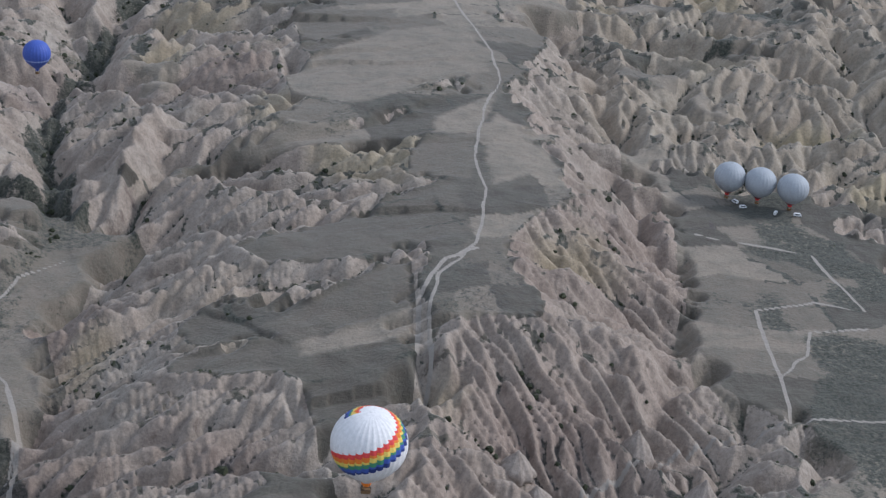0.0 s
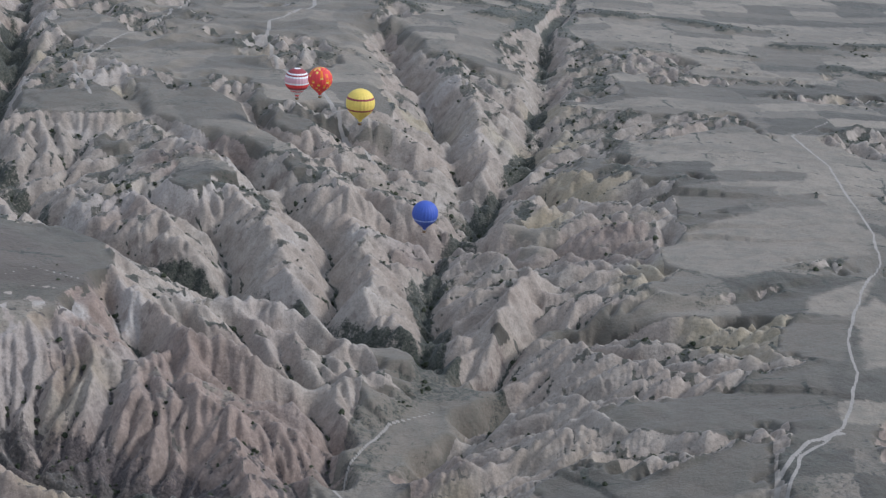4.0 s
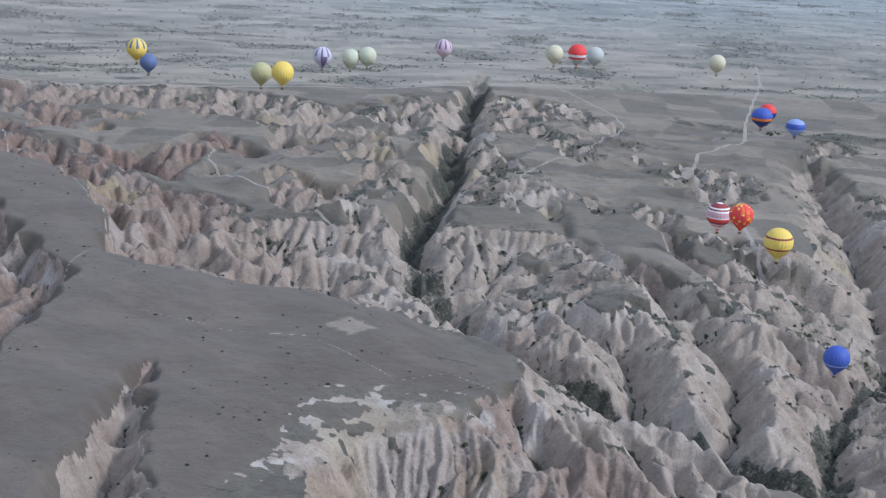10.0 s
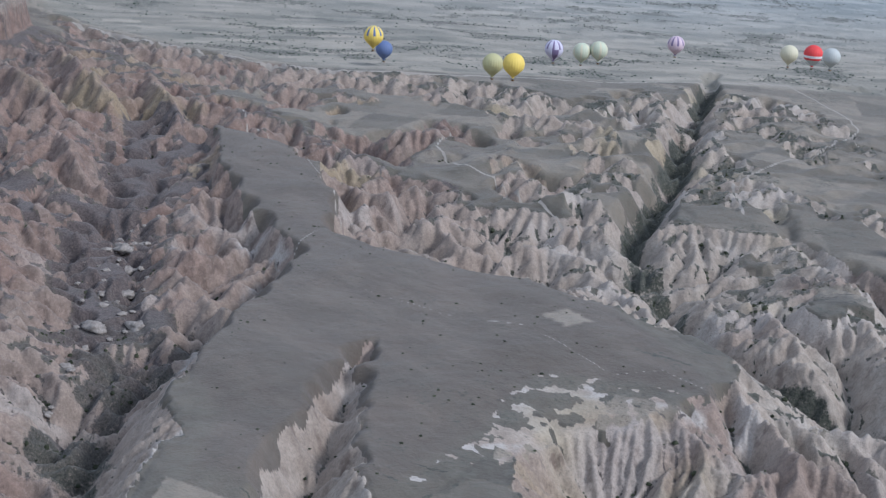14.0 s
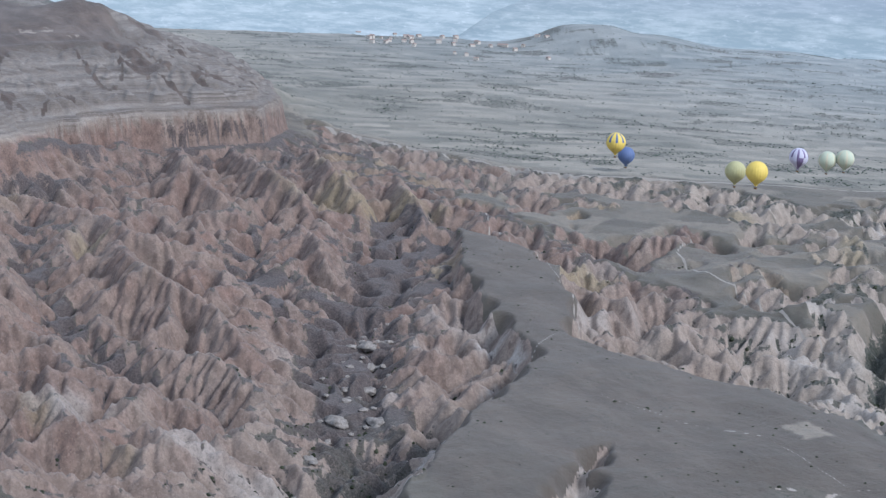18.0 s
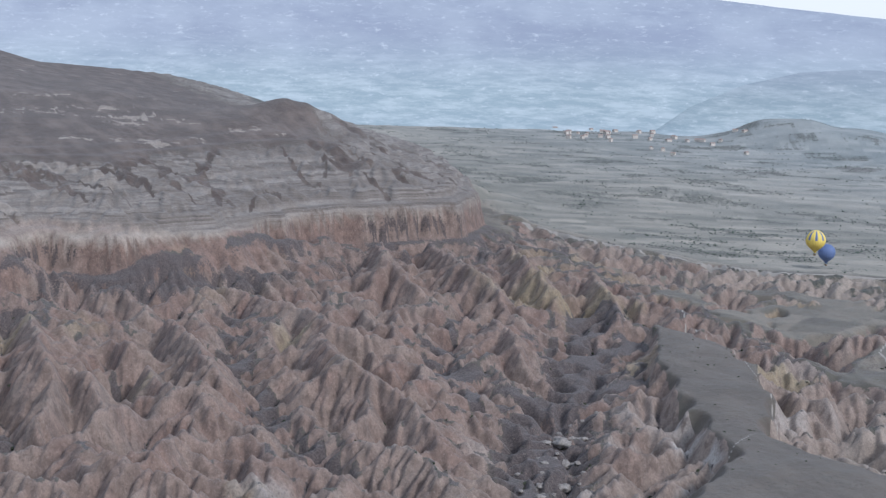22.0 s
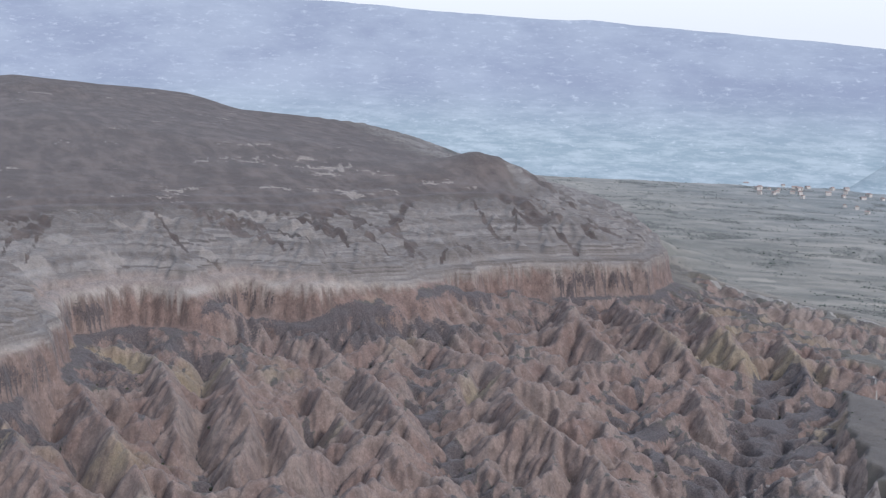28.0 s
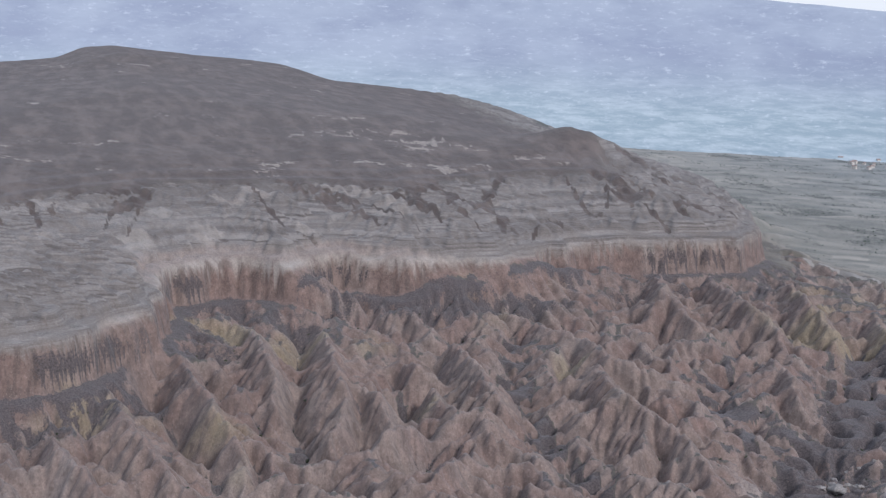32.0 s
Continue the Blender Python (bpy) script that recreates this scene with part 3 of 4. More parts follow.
def gullies(west, east, spacing, extra, lean):
    """Gully heads on a loose net; each drains to the lowest near one, and the beds deepen with what drains through."""
    ni, nj = np.meshgrid(np.arange(int((east - west) / spacing)), np.arange(int(2050 / spacing)), indexing="ij")
    nx = west + spacing * (ni + rng.uniform(-0.42, 0.42, ni.shape))
    ny = -300 + spacing * (nj + rng.uniform(-0.42, 0.42, ni.shape))
    nz, _, worn, mesa, *_ = broad(nx, ny)
    nz = nz + 2.8 * value_noise(nx, ny, 27, 2, 19)
    alive = (worn > 0.35) & ((mesa < -22) | (mesa > 58))
    best, parent = np.full(ni.shape, 1e-3), np.full(ni.shape, -1)
    flat = np.arange(ni.size).reshape(ni.shape)
    rows, cols = ni.shape
    for di in (-2, -1, 0, 1, 2):
        for dj in (-2, -1, 0, 1, 2):
            if di or dj:
                to = (slice(max(0, -di), rows - max(0, di)), slice(max(0, -dj), cols - max(0, dj)))
                fro = (slice(max(0, di), rows - max(0, -di)), slice(max(0, dj), cols - max(0, -dj)))
                fall = (nz[to] - nz[fro]) / np.hypot(nx[fro] - nx[to], ny[fro] - ny[to]) * (1.0 if max(abs(di), abs(dj)) < 2 else 0.9)
                good = alive[to] & (fall > best[to])
                best[to] = np.where(good, fall, best[to])
                parent[to] = np.where(good, flat[fro], parent[to])
    nx, ny, fz, best, parent, mesa = (v.ravel() for v in (nx, ny, nz, best, parent, mesa))
    count = np.ones(ni.size)
    for k in np.argsort(-fz):
        if parent[k] >= 0:
            count[parent[k]] += count[k]
    bed = fz - np.clip(2.6 + 2.0 * np.log2(count), 0, 17) * extra * np.where(mesa > 14, 0.55, 1.0)
    child = np.nonzero(parent >= 0)[0]
    into = parent[child]
    sag = rng.normal(0, 0.12 * spacing, (2, len(child)))
    for t in np.linspace(0, 1, max(6, int(spacing / 1.4)))[:-1]:
        bow = 4 * t * (1 - t)
        x = nx[child] * (1 - t) + nx[into] * t + sag[0] * bow
        y = ny[child] * (1 - t) + ny[into] * t + sag[1] * bow
        z = bed[child] * (1 - t) + bed[into] * t
        SEEDS.append(np.stack([x, y, z, np.clip(lean + 0.8 * best[child] + 0.1 * sag[0], 0.8, 3.6), count[child]], 1))


gullies(-985, 560, 7.6, 1.25, 1.5)
gullies(-2400, -980, 10.5, 1.8, 1.8)
SEED = np.concatenate(SEEDS).astype(np.float32)

# the sheet: fans out from under the flight, fine where the flight looks
FINE = 1.0
az = np.concatenate([np.arange(-24, 100, 0.078 / FINE), np.arange(100, 336, 4.0)])
radius = np.concatenate([[0.5, 60, 160, 260, 340, 390], np.exp(np.arange(math.log(430), math.log(2500), 0.0028 / FINE)), np.exp(np.arange(math.log(2510), math.log(4950), 0.008))])
A, R = np.meshgrid(np.radians(az), radius)
GX, GY = (CENTRE[0] - np.sin(A) * R).astype(np.float32), (CENTRE[1] + np.cos(A) * R).astype(np.float32)
BROAD, _, WORN, MESA_IN, _, LOW, SHELF = broad(GX, GY)


def envelope():
    """The lowest of all gully sides at each vertex, and the height of the gully that it belongs to."""
    dx, dy = SEED[:, 0] - CENTRE[0], SEED[:, 1] - CENTRE[1]
    deg = np.degrees(np.arctan2(-dx, dy))
    deg = np.where(deg < -24, deg + 360, deg)
    col = np.rint(np.interp(deg, az, np.arange(len(az)))).astype(int)
    row = np.rint(np.interp(np.hypot(dx, dy), radius, np.arange(len(radius)))).astype(int)
    order = np.argsort(-SEED[:, 2], kind="stable")
    best = np.full(GX.shape, -1, dtype=np.int32)
    best[row[order], col[order]] = order
    sx, sy, sz, ss = (np.ascontiguousarray(SEED[:, k]) for k in range(4))

    def cost(index, x, y):
        return np.where(index < 0, np.float32(1e6), sz[index] + ss[index] * np.hypot(x - sx[index], y - sy[index]))

    height = cost(best, GX, GY)
    rows, cols = GX.shape
    for jump in (16, 8, 4, 2, 1, 2, 1):
        for dr in (-jump, 0, jump):
            for dc in (-jump, 0, jump):
                if dr == dc == 0:
                    continue
                to = (slice(max(0, -dr), rows - max(0, dr)), slice(max(0, -dc), cols - max(0, dc)))
                fro = (slice(max(0, dr), rows - max(0, -dr)), slice(max(0, dc), cols - max(0, -dc)))
                there = best[fro]
                h = cost(there, GX[to], GY[to])
                lower = h < height[to]
                height[to] = np.where(lower, h, height[to])
                best[to] = np.where(lower, there, best[to])
    return height, np.where(best < 0, 1e6, sz[best]), np.where(best < 0, 0, SEED[:, 4][best])


CUT, BED, FLOW = envelope()
CAP = BROAD + 5.5 * WORN + 0.7 * value_noise(GX, GY, 22, 3, 23)
Z = soft_min(np.minimum(CUT, 9000), CAP, 3.2)
Z = np.where(MESA_IN > -10, np.maximum(Z, BROAD - 3), Z)          # the mesa's cliffs stand
FILL = LOW * step(0.3, 0.7, LOW + 0.3 * value_noise(GX, GY, 30, 3, 26))
for _ in range(1):      # weather the edges
    Z[1:-1, 1:-1] = 0.76 * Z[1:-1, 1:-1] + 0.06 * (Z[:-2, 1:-1] + Z[2:, 1:-1] + Z[1:-1, :-2] + Z[1:-1, 2:])
Z += (1.6 * value_noise(GX, GY, 17, 2, 44) + 0.8 * value_noise(GX, GY, 7, 2, 45)) * step(0.3, 0.6, WORN) * (MESA_IN < -5) * step(-1500, -1000, GX)
Z += 4.0 * (0.3 - np.abs(value_noise(GX, GY, 15, 2, 47))) * step(0.3, 0.6, WORN) * step(-10, -30, MESA_IN) * step(-1000, -1150, GX)
Z += (0.45 + 0.9 * step(-750, -900, GX) * step(20, -20, MESA_IN) * (1 - FILL)) * value_noise(GX, GY, 8, 3, 21) * step(0.3, 0.6, WORN)

# what grows and lies where: bare rock where it is steep, scrub and grass where soil can lie
slope = np.hypot(np.gradient(Z, axis=0) / np.gradient(R, axis=0), np.gradient(Z, axis=1) / (R * np.gradient(A, axis=1))).astype(np.float32)
for _ in range(2):
    slope[1:-1, 1:-1] = 0.5 * slope[1:-1, 1:-1] + 0.125 * (slope[:-2, 1:-1] + slope[2:, 1:-1] + slope[1:-1, :-2] + slope[1:-1, 2:])
rough, speck = value_noise(GX, GY, 26, 4, 31), value_noise(GX, GY, 7, 3, 32)
plateau_in = inside(GX, GY, PLATEAU)
bare = step(0.50, 0.82, slope + 0.16 * rough + 0.12 * speck - 0.04 * step(-800, -1000, GX)) * step(0.2, 0.5, WORN)
ROCK = np.clip(bare, 0, 1)
VEG_SHADE = (1 - ROCK) * step(0.25, 0.5, WORN) * np.clip(0.75 + 0.5 * rough, 0, 1)
VEG_SHADE = np.maximum(VEG_SHADE, 0.85 * step(5, 18, FLOW) * step(4.5, 1.5, Z - BED) * step(0.25, 0.5, WORN))
# scrub in the small beds, laid darker to paint the slots' shade too
VEG_SHADE = np.maximum(VEG_SHADE, 0.85 * step(1.2, 3, FLOW) * step(3.6 + 2.4 * (GX < -900), 1.2 + 1.2 * (GX < -900), Z - BED) * step(0.25, 0.5, WORN) * step(-0.4, 0.1, rough))
VEG_SHADE = np.maximum(VEG_SHADE, 0.9 * FILL)
VEG_SHADE = np.maximum(VEG_SHADE, 0.42 * step(0.0, 0.4, rough + 0.3 * speck) * step(0, 12, plateau_in))
ROCK = ROCK * (1 - 0.9 * FILL)
lea = value_noise(GX, GY, 48, 4, 34)
blotch = value_noise(GX, GY, 12, 3, 42) + 0.45 * speck - 0.12 - 0.1 * step(-30, -5, plateau_in)
blotch = blotch + 0.35 * step(-15, -55, plateau_in)
ROCK = np.where(SHELF > 0.3, step(-0.1, 0.14, blotch), ROCK)
VEG_SHADE = np.where(SHELF > 0.3, 0.42 * step(0.0, -0.3, blotch), VEG_SHADE)
VEG_SHADE = np.maximum(VEG_SHADE, 0.5 * step(0.05, 0.45, lea + 0.4 * speck) * (1 - ROCK) * step(-4, -20, plateau_in))
for key, wide in (("gorge", 17), ("main", 12), ("canyon_mouth", 24), ("canyon", 34), ("south", 30)):
    off = line_distance(*meander(GX, GY), [p[:2] for p in VALLEYS[key][0]])
    VEG_SHADE = np.maximum(VEG_SHADE, 0.85 * step(wide + 3, wide - 3, off + 9 * rough) * step(-0.55, 0.0, lea))
VEG_SHADE = np.maximum(VEG_SHADE, 0.9 * step(-120, -60, MESA_IN) * step(8, -10, MESA_IN) * step(-0.5, 0.1, lea) * step(1.8, 1.2, slope) * step(1150, 1050, GY))
VEG_SHADE = np.maximum(VEG_SHADE, 0.75 * step(-0.12, 0.25, lea) * step(20, 60, GX - np.interp(GY, EAST_FOOT_Y, EAST_FOOT_X)) * (1 - ROCK))
VEG_SHADE = np.maximum(VEG_SHADE, 0.8 * step(-0.15, 0.15, rough) * step(-33, -39, BROAD) * (1 - ROCK))
hollow = inside(GX, GY, [(20, 560), (40, 640), (70, 665), (120, 640), (150, 600), (110, 560)]) + 20 * rough
VEG_SHADE = np.maximum(VEG_SHADE, 0.85 * step(-6, 12, hollow) * step(1.3, 0.8, slope))
thicket = inside(GX, GY, [(-500, 690), (-369, 700), (-318, 740), (-300, 700), (-293, 639), (-271, 590), (-330, 500), (-480, 520)]) + 25 * rough
VEG_SHADE = np.maximum(VEG_SHADE, 0.72 * step(-5, 15, thicket) * step(1.3, 0.8, slope))
ROCK = ROCK * (1 - 0.8 * step(-5, 15, thicket) * step(1.2, 0.7, slope))
west = step(-560, -1150, GX + 0.25 * (GY - 600) + 160 * value_noise(GX, GY, 260, 3, 41))
RED = np.clip(west * step(1500, 1050, GY) + 0.55 * step(0.2, 0.6, value_noise(GX, GY, 120, 3, 43)), 0, 1) * (0.7 + 0.3 * rough)
RED = np.maximum(RED, 0.38 * step(-45, -15, GX) * step(130, 90, GX) * step(1080, 950, GY) * (0.6 + 0.6 * lea))
RED = np.maximum(RED, 0.5 * step(-20, 25, inside(GX, GY, [(-520, 800), (-300, 760), (-300, 640), (-480, 640), (-560, 700)]) + 30 * lea))
talus = step(-0.1, 0.3, value_noise(GX, GY, 90, 3, 16))
RED = np.where(MESA_IN > -30, 0.05 + (0.8 - 0.15 * talus) * step(64, 58, Z + 3 * rough), RED)
PALE = step(0.2, 0.5, value_noise(GX, GY, 60, 3, 51)) * 0.5 * step(-250, -500, GX) * step(-1350, -1050, GX)
PALE = np.maximum(PALE, 0.2 * SHELF * step(-0.2, 0.3, rough))
PALE = np.maximum(PALE, 0.95 * step(-34, -18, plateau_in + 8 * speck) * step(8, -2, plateau_in) * step(840, 780, GY) * step(-0.15, 0.15, rough))
PALE = np.where(MESA_IN > 3, 0.26 * step(60, 64, Z + 2 * rough) * step(76, 70, Z + 3 * rough) * step(-0.5, 0.3, lea + 0.3 * speck) + 0.25 * step(0.1, 0.4, lea) * step(72, 80, Z), PALE)
LEDGE = step(560, 420, GY + 90 * rough) * step(-1640, -1720, GX)         # the pale ledge runs along the southern bays alone
PALE = np.where(MESA_IN > 3, PALE * (0.3 + 0.7 * LEDGE), PALE)
BAND = step(80 - 20 * (1 - LEDGE), 86 - 18 * (1 - LEDGE), Z + 3 * rough + 5 * lea * (1 - LEDGE)) * step(330, 240, MESA_IN) * (MESA_IN > -10)
chute = step(0.88, 0.99, 1 - np.abs(value_noise(GX * 0.2, GY + 0.45 * (GX + 2000) * np.sin(GY / 95.0), 62, 2, 30)) + 0.05 * speck + 0.08 * rough)
spill = 230 * chute * step(-1800, -1900, GX) + 40 * np.clip(value_noise(GX * 0.22, GY + 0.25 * GX, 27, 3, 29) - 0.05, -0.15, 1) + 25 * rough + 14 * speck      # dark soil running down the banded slope
ROCK = np.where(MESA_IN > 0, np.clip(step(300, 205, MESA_IN + spill) * (0.55 + 0.6 * step(0.1, 0.5, slope + 0.3 * rough)), 0, 1), ROCK)
VEG_SHADE = np.where(MESA_IN > 0, np.maximum(0.12 + 0.2 * rough, 0.7 * step(4, 12, FLOW) * step(5, 1.5, Z - BED) * step(20, 40, MESA_IN)), VEG_SHADE)
VEG_SHADE = np.where(MESA_IN > 0, np.maximum(VEG_SHADE, 0.85 * talus * step(60, 50, Z + 4 * rough)), VEG_SHADE)
outcrop = value_noise(GX * 1.3, GY * 0.8, 90, 5, 33, 0.66)
ROCK = np.where(MESA_IN > 290, np.maximum(ROCK, 0.6 * step(0.34, 0.50, outcrop + 0.3 * speck)), ROCK)
CLIFF = step(1.1, 2.0, slope)
GOLD = step(3, 8, MESA_IN) * step(68, 72, Z + 2 * rough) * step(88, 83, Z + 2 * rough) * LEDGE        # cream and orange bed under the banded slope
YEL = step(0.3, 0.6, value_noise(GX, GY, 110, 3, 61)) * 0.4 + 0.18 * step(1000, 1150, GY + 0.3 * GX) * step(0, 60, GX)
YEL = np.where(MESA_IN > 0, 0.0, YEL)
RED = np.maximum(RED, 0.5 * GOLD)
PALE = np.maximum(PALE, 0.12 * GOLD)
bend = value_noise(GX, GY, 130, 2, 72)
patch_u, patch_v = GX * 0.92 + GY * 0.4 + 8 * rough + 30 * bend, GY * 0.92 - GX * 0.4 + 6 * rough - 26 * bend
FIELD = np.clip(0.45 + 1.1 * value_noise(np.floor(patch_u / 70) * 70, np.floor(patch_v / 34) * 34, 11, 1, 71), 0, 1)
FIELD = np.where((GX < -650) & (plateau_in < 0), np.where(GY < 1080, 0.12, 0.6 * FIELD) + 0.1 * rough, FIELD)
FIELD = FIELD * np.where((GX > -330) & (GX < -30), 0.35 + 0.8 * step(900, 1000, GY), 1.0)
FIELD = FIELD + 0.22 * step(1050, 1250, GY) * step(-180, -300, GX)
FIELD = np.where(plateau_in > -20, 0.19 + 0.16 * rough + 0.14 * lea + 0.12 * value_noise(GX, GY, 13, 3, 49), FIELD)
du, dv = patch_u / 70 - np.floor(patch_u / 70), patch_v / 34 - np.floor(patch_v / 34)
balk = step(0.035, 0.015, np.minimum(du, 1 - du)) + step(0.06, 0.025, np.minimum(dv, 1 - dv))     # weedy balks between the fields
VEG_SHADE = np.maximum(VEG_SHADE, 0.8 * np.clip(balk, 0, 1) * (1 - ROCK) * (GX > -600) * step(-0.05, 0.3, rough + 0.4 * speck))
# the plain: long narrow fields with hedges between
lane_u, lane_v = (GX * 0.62 + GY * 0.78) / 70, (GY * 0.62 - GX * 0.78) / 24
lane_v = lane_v + 1.6 * value_noise(GX, GY, 420, 3, 73)
lane_u = lane_u + 0.5 * value_noise(GX, GY, 200, 2, 75)
cell_u = lane_u + 0.37 * np.floor(lane_v)
tone = value_noise(np.floor(cell_u) * 97.0, np.floor(lane_v) * 61.0, 23, 1, 74)
rim = np.interp(GX, [-2059, -1869, -1695, -1570, -1462, -1297, -1155, -900, -500, 500], [1210, 1247, 1283, 1336, 1453, 1631, 1800, 2050, 2300, 2300])
PLAIN = step(0, 40, GY - rim) * step(20, -20, MESA_IN)
FIELD = np.where(PLAIN > 0.5, np.clip(0.38 + 0.34 * tone + 0.35 * value_noise(GX, GY, 260, 3, 78) + 0.5 * value_noise(GX * 0.62 + GY * 0.78, (GY * 0.62 - GX * 0.78) * 3.2, 75, 4, 77), 0, 1.2), FIELD)
VEG_SHADE = np.maximum(VEG_SHADE * (1 - PLAIN), PLAIN * np.clip(0.62 * step(-0.1, 0.42, value_noise(GX * 0.8 + GY * 0.6, (GY * 0.8 - GX * 0.6) * 2.2, 90, 4, 76) + 0.3 * speck), 0, 1))
ROCK = ROCK * (1 - PLAIN)
BROWN = np.maximum(step(195, 290, MESA_IN + spill), 0.45 * step(-5, 10, plateau_in))
for outline, tint in PLOTS:
    within = step(-3, 3, inside(GX, GY, outline) + 4 * speck)
    FIELD = FIELD + (tint + 0.06 * speck - FIELD) * within
    VEG_SHADE = VEG_SHADE * (1 - 0.6 * within * min(1.0, tint))
    BROWN = BROWN * (1 - within)
FAR_HAZE = PLAIN * step(100, 2300, GY - rim + 160 * rough)     # blue-grey haze put into the field colour towards the plain's far side
TRACKS = [(RIDGE_ROAD, 0.85), ([(-23, 778), (-39, 760), (-49, 713), (-43, 664)], 1.2), (PLAIN_RIM, 3.0), ([(-295, 695), (-261, 668), (-242, 631), (-235, 594)], 0.7), ([(-294, 694), (-297, 722), (-294, 778), (-277, 811)], 0.7),
          ([(148, 819), (153, 740), (156, 695), (204, 705), (300, 720)], 1.1), ([(148, 819), (186, 839), (215, 837), (192, 909), (119, 920)], 1.0),
          ([(30, 560), (41, 583), (46, 609), (65, 631), (85, 651), (119, 678), (156, 695)], 0.9), ([(153, 740), (172, 770), (178, 800), (215, 810)], 0.7),
          ([(-1040, 2300), (-962, 2148), (-834, 1830), (-767, 1692), (-778, 1588), (-740, 1501), (-668, 1390), (-595, 1334), (-541, 1259), (-482, 1203)], 1.9),
          ([(-1297, 1631), (-1155, 1851), (-996, 1746), (-934, 1678), (-885, 1527), (-882, 1388), (-857, 1295), (-787, 1215)], 1.3),
          ([(-1230, 1240), (-1186, 1169), (-1111, 1131), (-1010, 1117), (-863, 1071)], 1.2), ([(-980, 770), (-947, 757), (-993, 862), (-1086, 926), (-1261, 1016), (-1368, 1034), (-1480, 1100)], 0.6),
          ([(-258, 662), (-241, 631), (-228, 582)], 1.2), ([(-817, 734), (-742, 749), (-681, 780), (-632, 769), (-582, 760), (-563, 794), (-514, 793)], 0.35)]
PATH = np.zeros_like(Z)
for line, wide in TRACKS:
    PATH = np.maximum(PATH, (0.92 + 0.35 * rough) * step(wide + 1.2, wide - 0.8, line_distance(GX + 2.5 * rough, GY - 2.5 * rough, line)))


def sheet(name, z, material, close=True):
    rows, cols = z.shape
    co = np.stack([GX, GY, z], -1).reshape(-1, 3).astype(np.float32)
    i = np.arange(rows * cols, dtype=np.int32).reshape(rows, cols)
    nxt = np.roll(i, -1, axis=1)
    quads = np.stack([i[:-1], i[1:], nxt[1:], nxt[:-1]], -1).reshape(-1, 4)
    mesh = bpy.data.meshes.new(name)
    mesh.vertices.add(len(co)), mesh.loops.add(quads.size), mesh.polygons.add(len(quads))
    mesh.vertices.foreach_set("co", co.ravel())
    mesh.loops.foreach_set("vertex_index", quads.ravel())
    mesh.polygons.foreach_set("loop_start", np.arange(0, quads.size, 4, dtype=np.int32))
    mesh.polygons.foreach_set("use_smooth", np.ones(len(quads), dtype=bool))
    for key, parts in (("mask_a", (ROCK, VEG_SHADE, RED, PATH)), ("mask_b", (FIELD, PALE, YEL, BAND)), ("mask_c", (BROWN, PLAIN, FAR_HAZE, CLIFF))):
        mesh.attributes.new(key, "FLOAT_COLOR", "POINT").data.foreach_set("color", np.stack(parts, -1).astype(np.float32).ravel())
    mesh.update(calc_edges=True)
    mesh.materials.append(material)
    return new(name, mesh)


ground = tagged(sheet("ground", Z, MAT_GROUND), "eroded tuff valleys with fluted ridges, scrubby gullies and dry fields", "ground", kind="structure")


# ---------------------------------------------------------------- distance
def backdrop_material():
    n = Nodes("far_mountain")
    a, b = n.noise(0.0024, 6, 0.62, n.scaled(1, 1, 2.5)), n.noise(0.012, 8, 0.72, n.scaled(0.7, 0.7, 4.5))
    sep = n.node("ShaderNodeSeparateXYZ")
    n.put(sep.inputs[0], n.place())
    # aerial haze painted as blue tones, paler towards the mountain's foot
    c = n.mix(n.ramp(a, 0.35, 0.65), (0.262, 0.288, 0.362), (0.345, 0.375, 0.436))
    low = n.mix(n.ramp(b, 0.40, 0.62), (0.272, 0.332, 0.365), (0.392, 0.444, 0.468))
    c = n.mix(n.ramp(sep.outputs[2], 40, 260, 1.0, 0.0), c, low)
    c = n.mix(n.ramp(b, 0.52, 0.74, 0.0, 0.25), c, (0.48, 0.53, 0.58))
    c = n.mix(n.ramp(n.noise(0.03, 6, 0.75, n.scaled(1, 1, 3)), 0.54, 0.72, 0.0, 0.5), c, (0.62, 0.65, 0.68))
    # a faint glow of its own lifts the slopes, as haze would
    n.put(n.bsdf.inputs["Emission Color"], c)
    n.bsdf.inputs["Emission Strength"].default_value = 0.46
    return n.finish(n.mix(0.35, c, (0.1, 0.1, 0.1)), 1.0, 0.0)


def far_mountain(near, far, bearings, heights, rough, label):
    th = np.radians(np.arange(bearings[0], bearings[-1], 0.25))
    rr = np.linspace(near, far, 40)
    a, r = np.meshgrid(th, rr)
    crest = np.interp(np.degrees(th), bearings, heights)
    x, y = CENTRE[0] - np.sin(a) * r, CENTRE[1] + np.cos(a) * r
    t = (r - near) / (far - near)
    z = -25 + (crest + 25) * t**1.35 + rough * (120 * value_noise(x, y, 500, 5, 81) - 40 * np.abs(value_noise(x, y, 160, 4, 82))) * t * (1.12 - t)
    i = np.arange(a.size).reshape(a.shape)
    faces = np.stack([i[:-1, :-1], i[1:, :-1], i[1:, 1:], i[:-1, 1:]], -1).reshape(-1, 4)
    mesh = bpy.data.meshes.new("backdrop")
    mesh.from_pydata(np.stack([x, y, z], -1).reshape(-1, 3).tolist(), [], faces.tolist())
    mesh.polygons.foreach_set("use_smooth", np.ones(len(faces), dtype=bool))
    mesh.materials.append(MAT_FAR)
    return tagged(new("backdrop", mesh), label, "mountain", kind="structure")


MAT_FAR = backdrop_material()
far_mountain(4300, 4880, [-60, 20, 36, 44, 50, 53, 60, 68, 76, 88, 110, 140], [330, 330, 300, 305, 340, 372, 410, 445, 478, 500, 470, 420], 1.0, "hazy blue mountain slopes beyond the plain")
